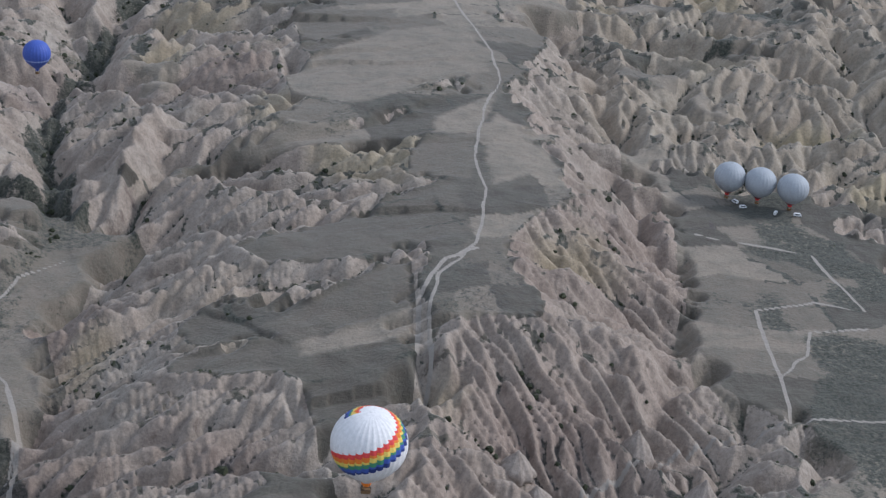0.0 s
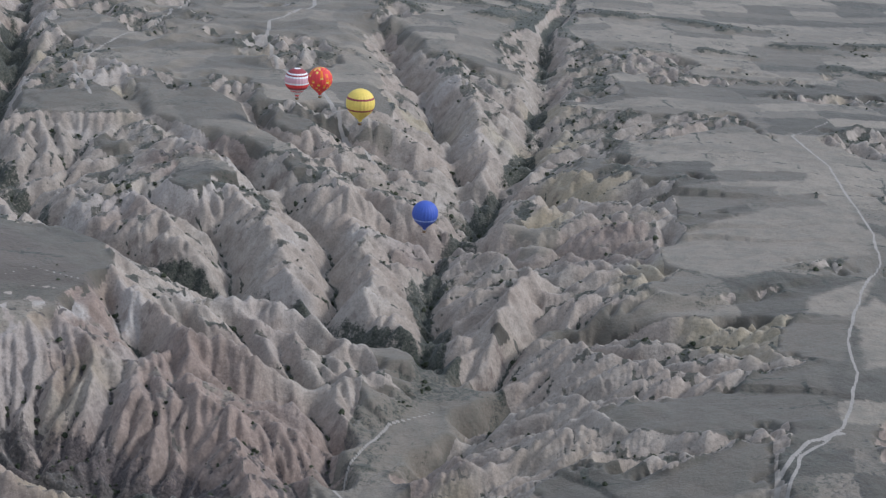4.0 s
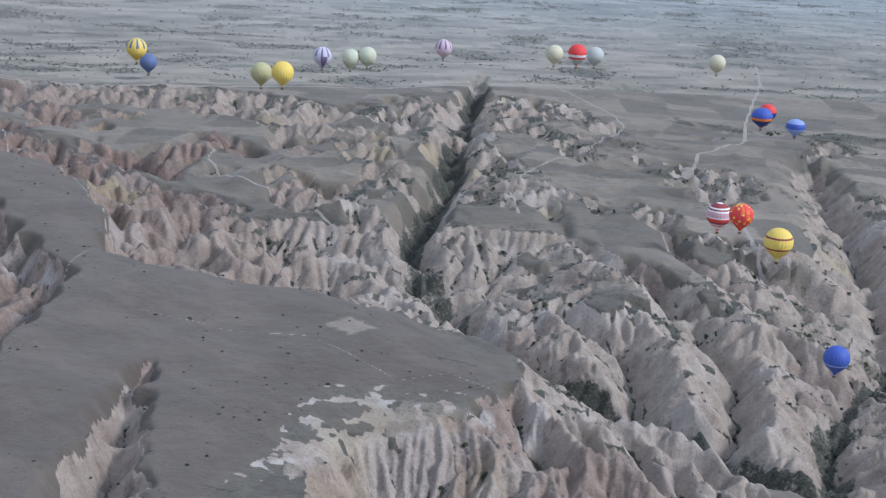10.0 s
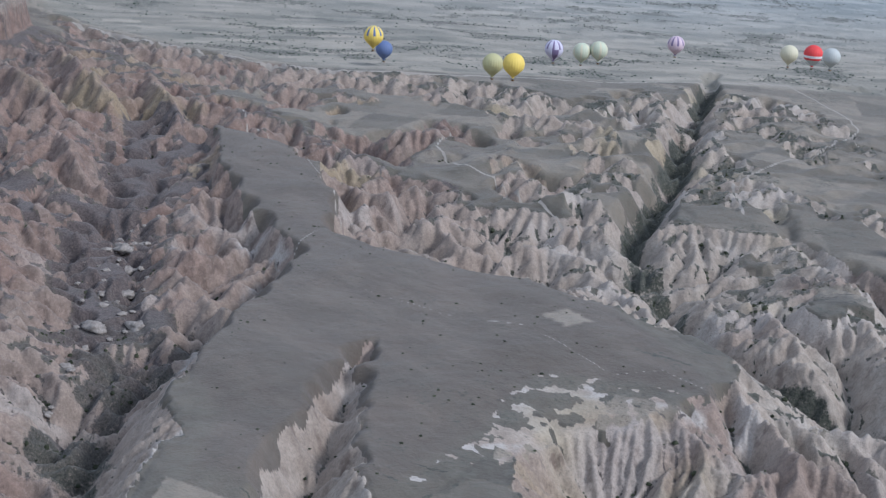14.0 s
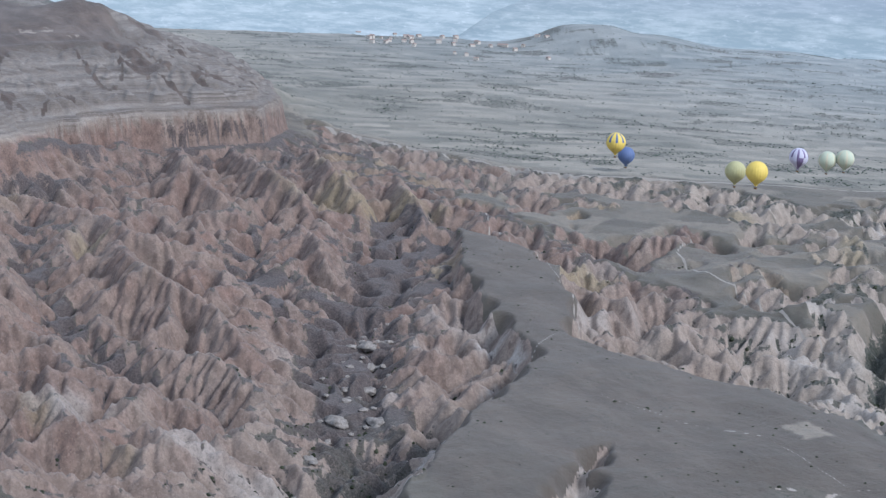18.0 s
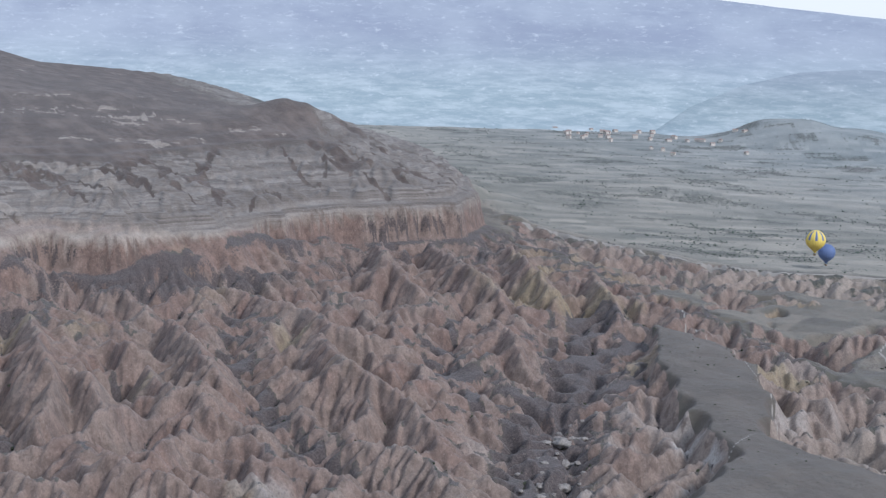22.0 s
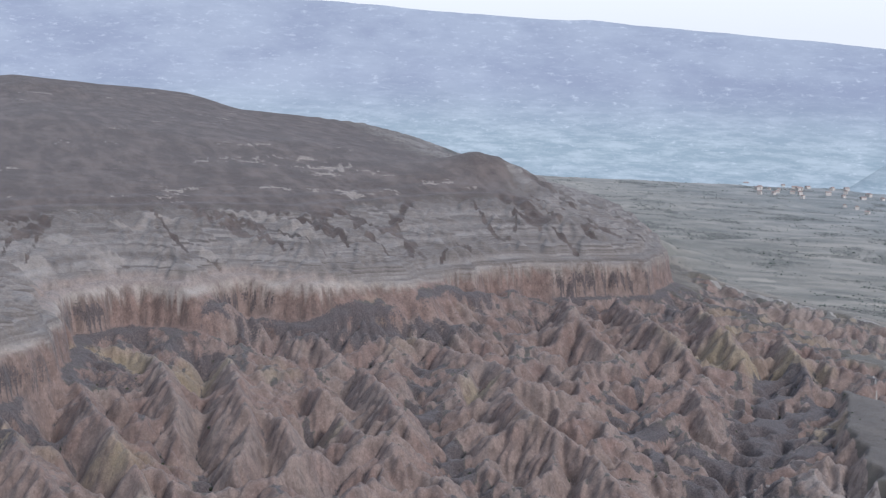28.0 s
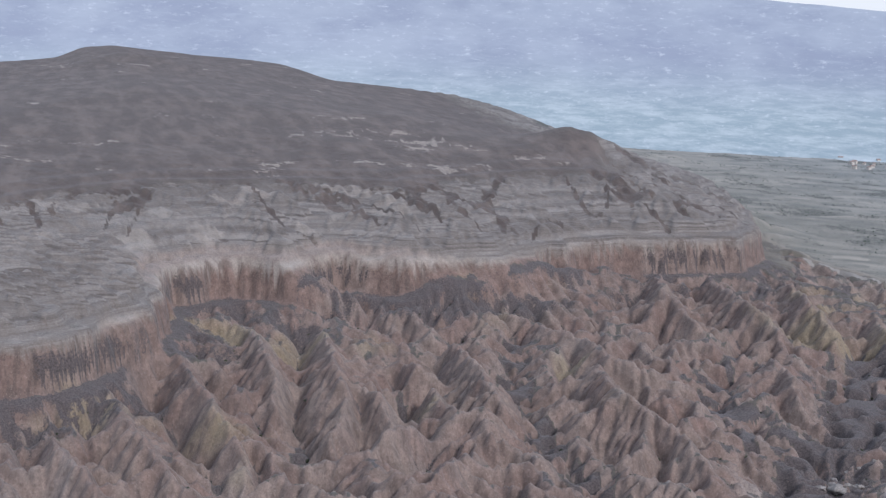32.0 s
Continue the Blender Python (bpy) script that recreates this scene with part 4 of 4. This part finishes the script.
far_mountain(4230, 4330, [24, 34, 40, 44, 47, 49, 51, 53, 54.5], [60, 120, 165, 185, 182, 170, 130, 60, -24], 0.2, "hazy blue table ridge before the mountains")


# ---------------------------------------------------------------- helpers for things
def part(name, bm, material, parent, label=""):
    """Links a bmesh as one mesh under a thing or a part."""
    mesh = bpy.data.meshes.new(name)
    bm.to_mesh(mesh)
    bm.free()
    for m in material if isinstance(material, (list, tuple)) else [material]:
        mesh.materials.append(m)
    ob = new(name, mesh)
    ob.parent = parent
    if label:
        ob["label"] = label
    return ob


def thing(name, m, label, category, group=""):
    ob = new(name)
    ob.empty_display_size = 0.5
    ob.matrix_basis = m
    return tagged(ob, label, category, group)


def box(bm, x0, y0, z0, x1, y1, z1, bevel=0.0):
    made = bmesh.ops.create_cube(bm, size=1.0, matrix=Matrix.LocRotScale(((x0 + x1) / 2, (y0 + y1) / 2, (z0 + z1) / 2), None, (x1 - x0, y1 - y0, z1 - z0)))
    if bevel:
        bmesh.ops.bevel(bm, geom=[e for e in bm.edges if all(v in made["verts"] for v in e.verts)], offset=bevel, segments=2, affect="EDGES")
    return bm


def rod(bm, a, b, radius, sides=6):
    a, b = Vector(a), Vector(b)
    turn = (b - a).to_track_quat("Z", "Y").to_matrix().to_4x4()
    bmesh.ops.create_cone(bm, cap_ends=True, segments=sides, radius1=radius, radius2=radius, depth=(b - a).length, matrix=Matrix.Translation((a + b) / 2) @ turn)
    return bm


def fabric(name, color):
    n = Nodes(name)
    co = n.node("ShaderNodeTexCoord").outputs["Object"]
    folds = n.noise(0.9, 4, 0.6, co)
    c = n.mix(n.ramp(folds, 0.3, 0.7), tuple(v * 0.88 for v in color), color)
    n.bump(folds, 0.25, 0.4)
    return n.finish(c, 0.55, 0.3)


CLOTH = {key: fabric("ripstop_" + key, value) for key, value in {
    "white": (0.82, 0.81, 0.82), "red": (0.74, 0.07, 0.07), "orange": (0.80, 0.22, 0.03), "yellow": (0.82, 0.62, 0.14), "green": (0.08, 0.28, 0.16),
    "blue": (0.07, 0.12, 0.46), "navy": (0.03, 0.05, 0.20), "silver": (0.40, 0.43, 0.47), "pink": (0.62, 0.38, 0.42), "maroon": (0.30, 0.06, 0.07),
    "olive": (0.50, 0.48, 0.26), "mint": (0.56, 0.60, 0.46), "cream": (0.64, 0.60, 0.44), "lavender": (0.62, 0.60, 0.72), "plum": (0.22, 0.17, 0.30), "pale_blue": (0.30, 0.38, 0.70),
    "steel": (0.13, 0.18, 0.34), "grey": (0.50, 0.52, 0.50), "rose": (0.66, 0.52, 0.58)}.items()}
MAT_WICKER = plain("wicker", (0.20, 0.12, 0.06), 0.8, 0.35, 9.0)
MAT_STEEL = plain("burner_steel", (0.45, 0.45, 0.46), 0.35, 0.1, 5.0, 0.9)
MAT_ROPE = plain("rope", (0.12, 0.11, 0.10), 0.9)
MAT_SUEDE = plain("basket_rim", (0.10, 0.07, 0.05), 0.9)


def balloon(place, size, pattern, label, rows=22, gores=24, spin=0.0, skirt="red", squat=1.0):
    """A hot air balloon round the envelope's centre. pattern(v, g, a): cloth by height (0 crown, 1 mouth), gore and angle."""
    r = size / 2
    x, y, z = place
    low = -1.62 * r * squat
    whole = thing("hot_air_balloon", pose(x, y, z + low, 0, 0, spin), label, "hot air balloon", "hot air balloons")
    keys, used = [], {}
    bm = bmesh.new()
    rings = []
    for i in range(rows + 1):
        v = i / rows
        if v < 0.68:                       # round top, then the cone to the mouth
            f = v / 0.68 * radians(118)
            rad, h = math.sin(f), math.cos(f)
        else:
            k = (v - 0.68) / 0.32
            rad = math.sin(radians(118)) * (1 - k) + 0.15 * k + 0.10 * math.sin(math.pi * k) * (1 - k)
            h = math.cos(radians(118)) * (1 - k) - 1.22 * k
        ring = []
        for j in range(gores * 3):
            a = 2 * math.pi * j / (gores * 3)
            puff = 1 + 0.022 * (1 if j % 3 else -1)
            ring.append(bm.verts.new((max(rad, 0.03) * r * puff * math.cos(a), max(rad, 0.03) * r * puff * math.sin(a), h * r * squat - low)))
        rings.append(ring)
    n = gores * 3
    for i in range(rows):
        for j in range(n):
            f = bm.faces.new((rings[i][j], rings[i + 1][j], rings[i + 1][(j + 1) % n], rings[i][(j + 1) % n]))
            f.smooth = True
            key = pattern((i + 0.5) / rows, j // 3, (j // 3) / gores)
            f.material_index = used.setdefault(key, len(used))
    bm.faces.new(list(reversed(rings[0]))).material_index = 0
    part("envelope", bm, [CLOTH[k] for k in used], whole)
    mouth = -1.22 * r * squat - low
    bm = bmesh.new()                        # scoop below the mouth
    bmesh.ops.create_cone(bm, cap_ends=False, segments=24, radius1=0.12 * r, radius2=0.155 * r, depth=0.13 * r, matrix=Matrix.Translation((0, 0, mouth - 0.06 * r)))
    part("skirt", bm, CLOTH[skirt], whole, skirt + " cloth skirt round the mouth")
    bm = bmesh.new()
    box(bm, -0.13 * r, -0.085 * r, 0, 0.13 * r, 0.085 * r, 0.12 * r, 0.02 * r)
    basket = part("basket", bm, MAT_WICKER, whole, "brown wicker basket")
    bm = bmesh.new()
    for sx in (-1, 1):
        rod(bm, (sx * 0.13 * r, -0.085 * r, 0.12 * r), (sx * 0.13 * r, 0.085 * r, 0.12 * r), 0.012 * r)
        rod(bm, (-0.13 * r, sx * 0.085 * r, 0.12 * r), (0.13 * r, sx * 0.085 * r, 0.12 * r), 0.012 * r)
    part("rim", bm, MAT_SUEDE, basket)
    bm = bmesh.new()
    for sx in (-0.05, 0.05):
        bmesh.ops.create_cone(bm, cap_ends=True, segments=10, radius1=0.022 * r, radius2=0.03 * r, depth=0.06 * r, matrix=Matrix.Translation((sx * r, 0, 0.25 * r)))
    box(bm, -0.09 * r, -0.05 * r, 0.21 * r, 0.09 * r, 0.05 * r, 0.222 * r)
    part("burner", bm, MAT_STEEL, whole)
    for sx in (-1, 1):
        for sy in (-1, 1):
            bm = bmesh.new()
            rod(bm, (sx * 0.12 * r, sy * 0.08 * r, 0.12 * r), (sx * 0.09 * r, sy * 0.09 * r, mouth), 0.006 * r, 5)
            part("cable", bm, MAT_ROPE, whole)
    return whole


SPIRAL = ("red", "orange", "yellow", "green", "blue", "navy")


def rainbow(v, g, a):
    rise = 0.58 - 0.76 * a if a < 0.5 else 0.2 - 0.22 * (a - 0.5)
    k = (v - rise) / (0.042 - 0.018 * a)
    return SPIRAL[int(k)] if 0 <= k < 6 else "white"


def belts(base, *rings):
    return lambda v, g, a: next((key for low, high, key in rings if low <= v < high), base)


def slats(base, dark, low, high, every=3):
    return lambda v, g, a: dark if low < v < high and g % every == 0 else base


def flames(v, g, a):
    saw = abs((g * 0.37 + v * 3.1) % 1 - 0.5)
    k = v + 0.35 * math.sin(g * 1.3) + saw * 0.4
    return "red" if k % 0.62 < 0.34 else "orange" if k % 0.62 < 0.46 else "yellow" if k % 0.62 < 0.54 else "red"


balloon((-37, 379, 128.5), 23.0, rainbow, "white hot air balloon with a winding zigzag rainbow band", 44, 32, 188, "orange", 0.96)
for bx, by in ((142, 988), (163, 984), (185, 979)):
    balloon((bx, by, -11.5), 21.6, belts("silver", (0.03, 0.05, "pink"), (0.93, 1.0, "maroon")), "pale silver-grey hot air balloon standing inflated on the valley floor", spin=bx, skirt="red", squat=0.95)
balloon((-341, 955, 33), 18.4, belts("blue", (0.62, 0.70, "pale_blue")), "deep blue hot air balloon with a pale band", skirt="blue")
balloon((-385, 932, 114), 20.0, belts("yellow", (0.38, 0.43, "maroon"), (0.62, 0.66, "maroon"), (0.72, 1.0, "yellow")), "yellow hot air balloon with two dark red stripes", skirt="yellow", spin=20)
balloon((-573, 1229, 43), 23.0, belts("white", (0.10, 0.16, "maroon"), (0.20, 0.26, "maroon"), (0.30, 0.36, "maroon"), (0.40, 0.56, "pink"), (0.60, 0.66, "red"), (0.70, 0.76, "maroon"), (0.80, 0.86, "red")), "white and red striped hot air balloon above a pale track")
balloon((-493, 1103, 81), 20.0, flames, "red hot air balloon with orange and yellow flames", 26, 24, 40)
balloon((-1067, 1162, 114), 23.5, belts("yellow"), "plain bright yellow hot air balloon over the plain's rim", skirt="yellow")
balloon((-1103, 1167, 108), 22.7, belts("olive"), "plain pale olive hot air balloon beside a yellow one", skirt="olive")
balloon((-1132, 1301, 110), 21.6, lambda v, g, a: "plum" if 0.12 < v < 0.5 and g % 3 == 0 or v > 0.5 and g in (18, 19, 20) else "lavender", "lavender-white hot air balloon with dark upright windows of cloth", spin=30, skirt="plum")
balloon((-1064, 1271, 120), 20.0, slats("mint", "cream", 0.2, 0.9, 4), "pale green hot air balloon with faint cream stripes", skirt="mint")
balloon((-1050, 1284, 123), 20.0, slats("mint", "cream", 0.1, 0.9, 4), "pale green hot air balloon with faint cream stripes", skirt="mint", spin=15)
balloon((-1053, 1432, 119), 20.0, slats("rose", "plum", 0.1, 0.55, 3), "pink hot air balloon with purple upright stripes", skirt="plum")
balloon((-910, 1456, 129), 20.0, belts("cream"), "cream hot air balloon over the plain", skirt="cream")
balloon((-944, 1563, 115), 22.7, belts("red", (0.56, 0.64, "white"), (0.72, 1.0, "grey")), "bright red hot air balloon with a white band")
balloon((-870, 1481, 130), 20.0, belts("grey"), "plain light grey hot air balloon beside a red one", skirt="grey")
balloon((-776, 1608, 122), 20.0, belts("cream", (0.0, 0.1, "grey")), "cream hot air balloon alone over the plain", skirt="cream")
balloon((-590, 1338, 120), 20.5, belts("blue", (0.55, 0.62, "orange"), (0.62, 1.0, "navy")), "blue hot air balloon with an orange ring near a track", skirt="orange", squat=0.85)
balloon((-689, 1573, 80), 20.0, belts("red", (0.5, 1.0, "navy")), "red and blue hot air balloon half behind another", skirt="orange")
balloon((-596, 1438, 96), 20.0, belts("pale_blue", (0.35, 0.6, "blue")), "light blue hot air balloon low over the fields", skirt="blue", squat=0.8)
balloon((-1281, 1148, 113), 23.0, slats("yellow", "steel", 0.1, 0.5, 3), "yellow hot air balloon with dark upright stripes", skirt="yellow")
balloon((-1550, 1412, 35), 23.8, belts("steel"), "dull blue hot air balloon in front of a yellow one", skirt="steel")


# ---------------------------------------------------------------- rocks, scrub, vehicles
def ground_height(x, y):
    """Height of the ground sheet at plan points."""
    dx, dy = np.asarray(x) - CENTRE[0], np.asarray(y) - CENTRE[1]
    deg = np.degrees(np.arctan2(-dx, dy))
    col = np.rint(np.interp(np.where(deg < -24, deg + 360, deg), az, np.arange(len(az)))).astype(int)
    row = np.rint(np.interp(np.hypot(dx, dy), radius, np.arange(len(radius)))).astype(int)
    return Z[row, col]


def rock_material(name, a, b):
    n = Nodes(name)
    co = n.node("ShaderNodeTexCoord").outputs["Object"]
    c = n.mix(n.ramp(n.noise(0.35, 5, 0.6, co), 0.3, 0.7), a, b)
    c = n.mix(n.ramp(n.noise(1.6, 5, 0.7, co), 0.5, 0.75, 0.0, 0.6), c, tuple(v * 0.5 for v in a))
    n.bump(n.noise(1.1, 6, 0.65, co), 0.7, 0.6)
    return n.finish(c, 0.95, 0.15)


MAT_CONE = rock_material("cone_tuff", (0.25, 0.21, 0.18), (0.38, 0.33, 0.29))


def tuff_cone(x, y, high, wide, lean, seed):
    """A free-standing tuff cone, fluted by rain."""
    bm = bmesh.new()
    bmesh.ops.create_cone(bm, cap_ends=True, segments=40, radius1=wide, radius2=wide * 0.06, depth=high, matrix=Matrix.Translation((0, 0, high / 2)))
    bmesh.ops.subdivide_edges(bm, edges=[e for e in bm.edges if abs(e.verts[0].co.z - e.verts[1].co.z) > 0.1], cuts=14, use_grid_fill=True)
    for v in bm.verts:
        t = v.co.z / high
        a = math.atan2(v.co.y, v.co.x)
        swell = 1 + 0.35 * math.sin(math.pi * min(t, 1)) + 0.10 * math.sin(9 * a + seed) * (1 - 0.4 * t) + 0.22 * noise.noise(Vector((math.cos(a) * 1.5, math.sin(a) * 1.5, t * 2.5 + seed)))
        v.co.x, v.co.y = v.co.x * swell + lean * t * t * wide, v.co.y * swell
    for f in bm.faces:
        f.smooth = True
    mesh = bpy.data.meshes.new("tuff_cone")
    bm.to_mesh(mesh)
    bm.free()
    mesh.materials.append(MAT_CONE)
    ob = new("tuff_cone", mesh)
    ob.matrix_basis = pose(x, y, float(ground_height(x, y)) - 1.2, 0, 0, seed * 40)
    return tagged(ob, "pale grey-brown tuff cone standing on the valley floor", "rock", "tuff cones")


for k, (x, y, high, wide) in enumerate([(71, 647, 21, 10), (102, 610, 17, 9), (88, 640, 8, 4), (12, 600, 14, 9), (24, 588, 12, 8), (137, 606, 9, 8), (120, 602, 10, 6), (128, 680, 6, 4)]):
    tuff_cone(x, y, high, wide, 0.25 * math.sin(k * 2.1), k + 0.5)


MAT_BOULDER = rock_material("pale_boulder", (0.225, 0.20, 0.18), (0.35, 0.32, 0.295))


def boulder(x, y, wide, seed):
    """A rounded block of pale tuff."""
    bm = bmesh.new()
    bmesh.ops.create_icosphere(bm, subdivisions=3, radius=wide)
    for v in bm.verts:
        n = v.co.normalized()
        v.co *= 1 + 0.6 * noise.noise(n * 1.5 + Vector((seed, 0, 0))) + 0.25 * noise.noise(n * 3.5 + Vector((0, seed, 0)))
        v.co.x, v.co.z = v.co.x * 1.35, v.co.z * 0.6
    for f in bm.faces:
        f.smooth = True
    mesh = bpy.data.meshes.new("boulder")
    bm.to_mesh(mesh)
    bm.free()
    mesh.materials.append(MAT_BOULDER)
    ob = new("boulder", mesh)
    ob.matrix_basis = pose(x, y, float(ground_height(x, y)) + wide * 0.2, 0, 0, seed * 50)
    return tagged(ob, "pale rounded tuff block in the canyon's scrub", "boulder", "canyon boulders")


for k in range(58):
    u, v = rng.random() ** 0.8, rng.normal(0, 1)
    bx, by, wide = -905 - 265 * u - 36 * v, 545 + 180 * u + 46 * v, 2.0 + 8.5 * rng.random() ** 4
    if inside(np.array([bx]), np.array([by]), PLATEAU)[0] < -25:
        boulder(bx, by, wide, k * 1.7)


def scrub(name, pick, size, tall, label, category, material, sides=5):
    """Many small bushes or trees as one mesh: each a lumpy crown of a few rings of faces on the ground."""
    x, y, z = pick
    count = len(x)
    rings = ((0.6, 0.0), (1.0, 0.45), (0.5, 1.0))
    ang = np.arange(sides) * 2 * np.pi / sides
    r = size[0] + (size[1] - size[0]) * rng.random(count) ** 2
    h = r * (tall[0] + (tall[1] - tall[0]) * rng.random(count))
    spin = rng.random(count) * 6.3
    co = np.zeros((count, len(rings) * sides, 3), dtype=np.float32)
    for i, (w, t) in enumerate(rings):
        wob = rng.uniform(0.65, 1.3, (count, sides))
        a = ang[None] + spin[:, None] + 0.4 * i
        co[:, i * sides:(i + 1) * sides, 0] = x[:, None] + np.cos(a) * r[:, None] * w * wob
        co[:, i * sides:(i + 1) * sides, 1] = y[:, None] + np.sin(a) * r[:, None] * w * wob
        co[:, i * sides:(i + 1) * sides, 2] = z[:, None] - 0.3 + h[:, None] * t * rng.uniform(0.8, 1.15, (count, sides))
    quads = [(i * sides + j, i * sides + (j + 1) % sides, (i + 1) * sides + (j + 1) % sides, (i + 1) * sides + j) for i in range(len(rings) - 1) for j in range(sides)]
    faces = (np.array(quads)[None] + (np.arange(count) * len(rings) * sides)[:, None, None]).reshape(-1, 4)
    top = np.arange((len(rings) - 1) * sides, len(rings) * sides)
    caps = top[None] + (np.arange(count) * len(rings) * sides)[:, None]
    mesh = bpy.data.meshes.new(name)
    mesh.from_pydata(co.reshape(-1, 3).tolist(), [], faces.tolist() + caps.tolist())
    mesh.materials.append(material)
    return tagged(new(name, mesh), label, category, kind="stuff")


def leaf_material():
    n = Nodes("scrub_leaves")
    isle = n.node("ShaderNodeNewGeometry").outputs["Random Per Island"]
    c = n.mix(isle, (0.035, 0.042, 0.028), (0.085, 0.092, 0.060))
    c = n.mix(n.ramp(n.noise(1.4, 4, 0.7), 0.4, 0.7, 0.0, 0.6), c, (0.028, 0.034, 0.022))
    n.bump(n.noise(2.2, 4, 0.7), 0.8, 0.5)
    return n.finish(c, 0.9, 0.1)


MAT_LEAF = leaf_material()
MAT_ORCHARD = plain("orchard_leaves", (0.105, 0.125, 0.105), 0.9, 0.3, 0.05)


def spots(weight, count):
    """Vertices of the sheet picked by weight, spread evenly over the plan."""
    w = (weight * R * R).astype(np.float64).ravel()
    k = rng.choice(w.size, count, p=w / w.sum())
    jig = rng.uniform(-1.5, 1.5, (2, count))
    return GX.ravel()[k] + jig[0], GY.ravel()[k] + jig[1], Z.ravel()[k]


seen = (A > radians(-24)) & (A < radians(100)) & (R > 480)
bottoms = seen * (R < 2000) * step(0.3, 0.7, VEG_SHADE) * step(2.5, 0.5, Z - BED) * (MESA_IN < 0) * (PATH < 0.1)
scrub("gully_scrub", spots(bottoms, 9000), (0.7, 2.6), (0.7, 1.5), "dark green scrub and small trees along the gully floors", "scrub", MAT_LEAF, 5)
steppe = seen * (R < 1900) * step(0.1, -4, -plateau_in) + 0.0
scrub("steppe_bushes", spots(steppe, 260), (0.6, 1.6), (0.6, 0.9), "scattered dark bushes on the bare plateau", "bush", MAT_LEAF, 6)
orchard = seen * (R < 4400) * PLAIN * step(0.1, 0.5, VEG_SHADE) + 0.05 * seen * PLAIN * (R < 4400)
scrub("plain_trees", spots(orchard, 20000), (0.8, 2.1), (0.7, 1.2), "dark rows of small trees between the fields of the plain", "trees", MAT_ORCHARD, 4)
slopes = seen * (R < 2200) * (1 - ROCK) * step(0.3, 0.6, WORN) * (MESA_IN < 0) * step(-1300, -800, GX)
scrub("slope_scrub", spots(slopes, 7000), (0.5, 1.7), (0.6, 1.1), "low grey-green scrub on the soil between the rock fins", "scrub", MAT_LEAF, 5)


# ---------------------------------------------------------------- vehicles by the standing balloons, houses on the plain
MAT_PAINT = plain("white_van_paint", (0.78, 0.79, 0.80), 0.4, 0.04)
MAT_GLASS = plain("dark_window_glass", (0.03, 0.035, 0.04), 0.15, 0.05)
MAT_TYRE = plain("tyre_rubber", (0.03, 0.03, 0.03), 0.9, 0.2)
MAT_WALL = plain("village_wall", (0.55, 0.50, 0.45), 0.9, 0.15, 0.3)
MAT_TILE = plain("village_roof_tiles", (0.33, 0.26, 0.23), 0.9, 0.25, 0.5)


def van(x, y, turn):
    whole = thing("van", pose(x, y, float(ground_height(x, y)) + 0.05, 0, 0, turn), "white crew van parked beside the standing balloons", "van", "crew vans")
    bm = bmesh.new()
    box(bm, -2.7, -1.0, 0.45, 1.6, 1.0, 2.5, 0.15)
    box(bm, 1.4, -0.98, 0.45, 2.7, 0.98, 1.5, 0.2)
    part("body", bm, MAT_PAINT, whole)
    for x0, y0, x1, y1 in ((1.55, -0.85, 1.66, 0.85), (-2.0, -1.02, 1.0, -0.98), (-2.0, 0.98, 1.0, 1.02)):
        bm = bmesh.new()
        box(bm, x0, y0, 1.5, x1, y1, 2.2)
        part("window", bm, MAT_GLASS, whole)
    for wx in (-1.7, 1.7):
        for wy in (-0.9, 0.9):
            bm = bmesh.new()
            rod(bm, (wx, wy - 0.12, 0.38), (wx, wy + 0.12, 0.38), 0.38, 14)
            part("wheel", bm, MAT_TYRE, whole)
    return whole


for vx, vy, turn in ((153, 976, 20), (175, 971, 70), (190, 970, 10), (148, 984, 130)):
    van(vx, vy, turn)


def house(x, y, w, d, h, turn):
    whole = thing("house", pose(x, y, float(ground_height(x, y)) - 0.3, 0, 0, turn), "small pale village house with a red tiled roof", "house", "village houses")
    bm = bmesh.new()
    box(bm, -w / 2, -d / 2, 0, w / 2, d / 2, h)
    part("wall", bm, MAT_WALL, whole)
    bm = bmesh.new()
    a = [bm.verts.new(p) for p in ((-w / 2 - .4, -d / 2 - .4, h), (w / 2 + .4, -d / 2 - .4, h), (w / 2 + .4, d / 2 + .4, h), (-w / 2 - .4, d / 2 + .4, h), (-w / 2, 0, h + d * .3), (w / 2, 0, h + d * .3))]
    for f in ((0, 1, 5, 4), (2, 3, 4, 5), (1, 2, 5), (3, 0, 4), (3, 2, 1, 0)):
        bm.faces.new([a[k] for k in f])
    part("roof", bm, MAT_TILE, whole)
    return whole


for k in range(46):
    t = rng.normal(0, 1, 2)
    house(-3440 + 130 * t[0] - 90 * t[1], 2350 + 90 * t[0] + 80 * t[1], rng.uniform(9, 16), rng.uniform(8, 11), rng.uniform(5, 9), rng.uniform(0, 180))
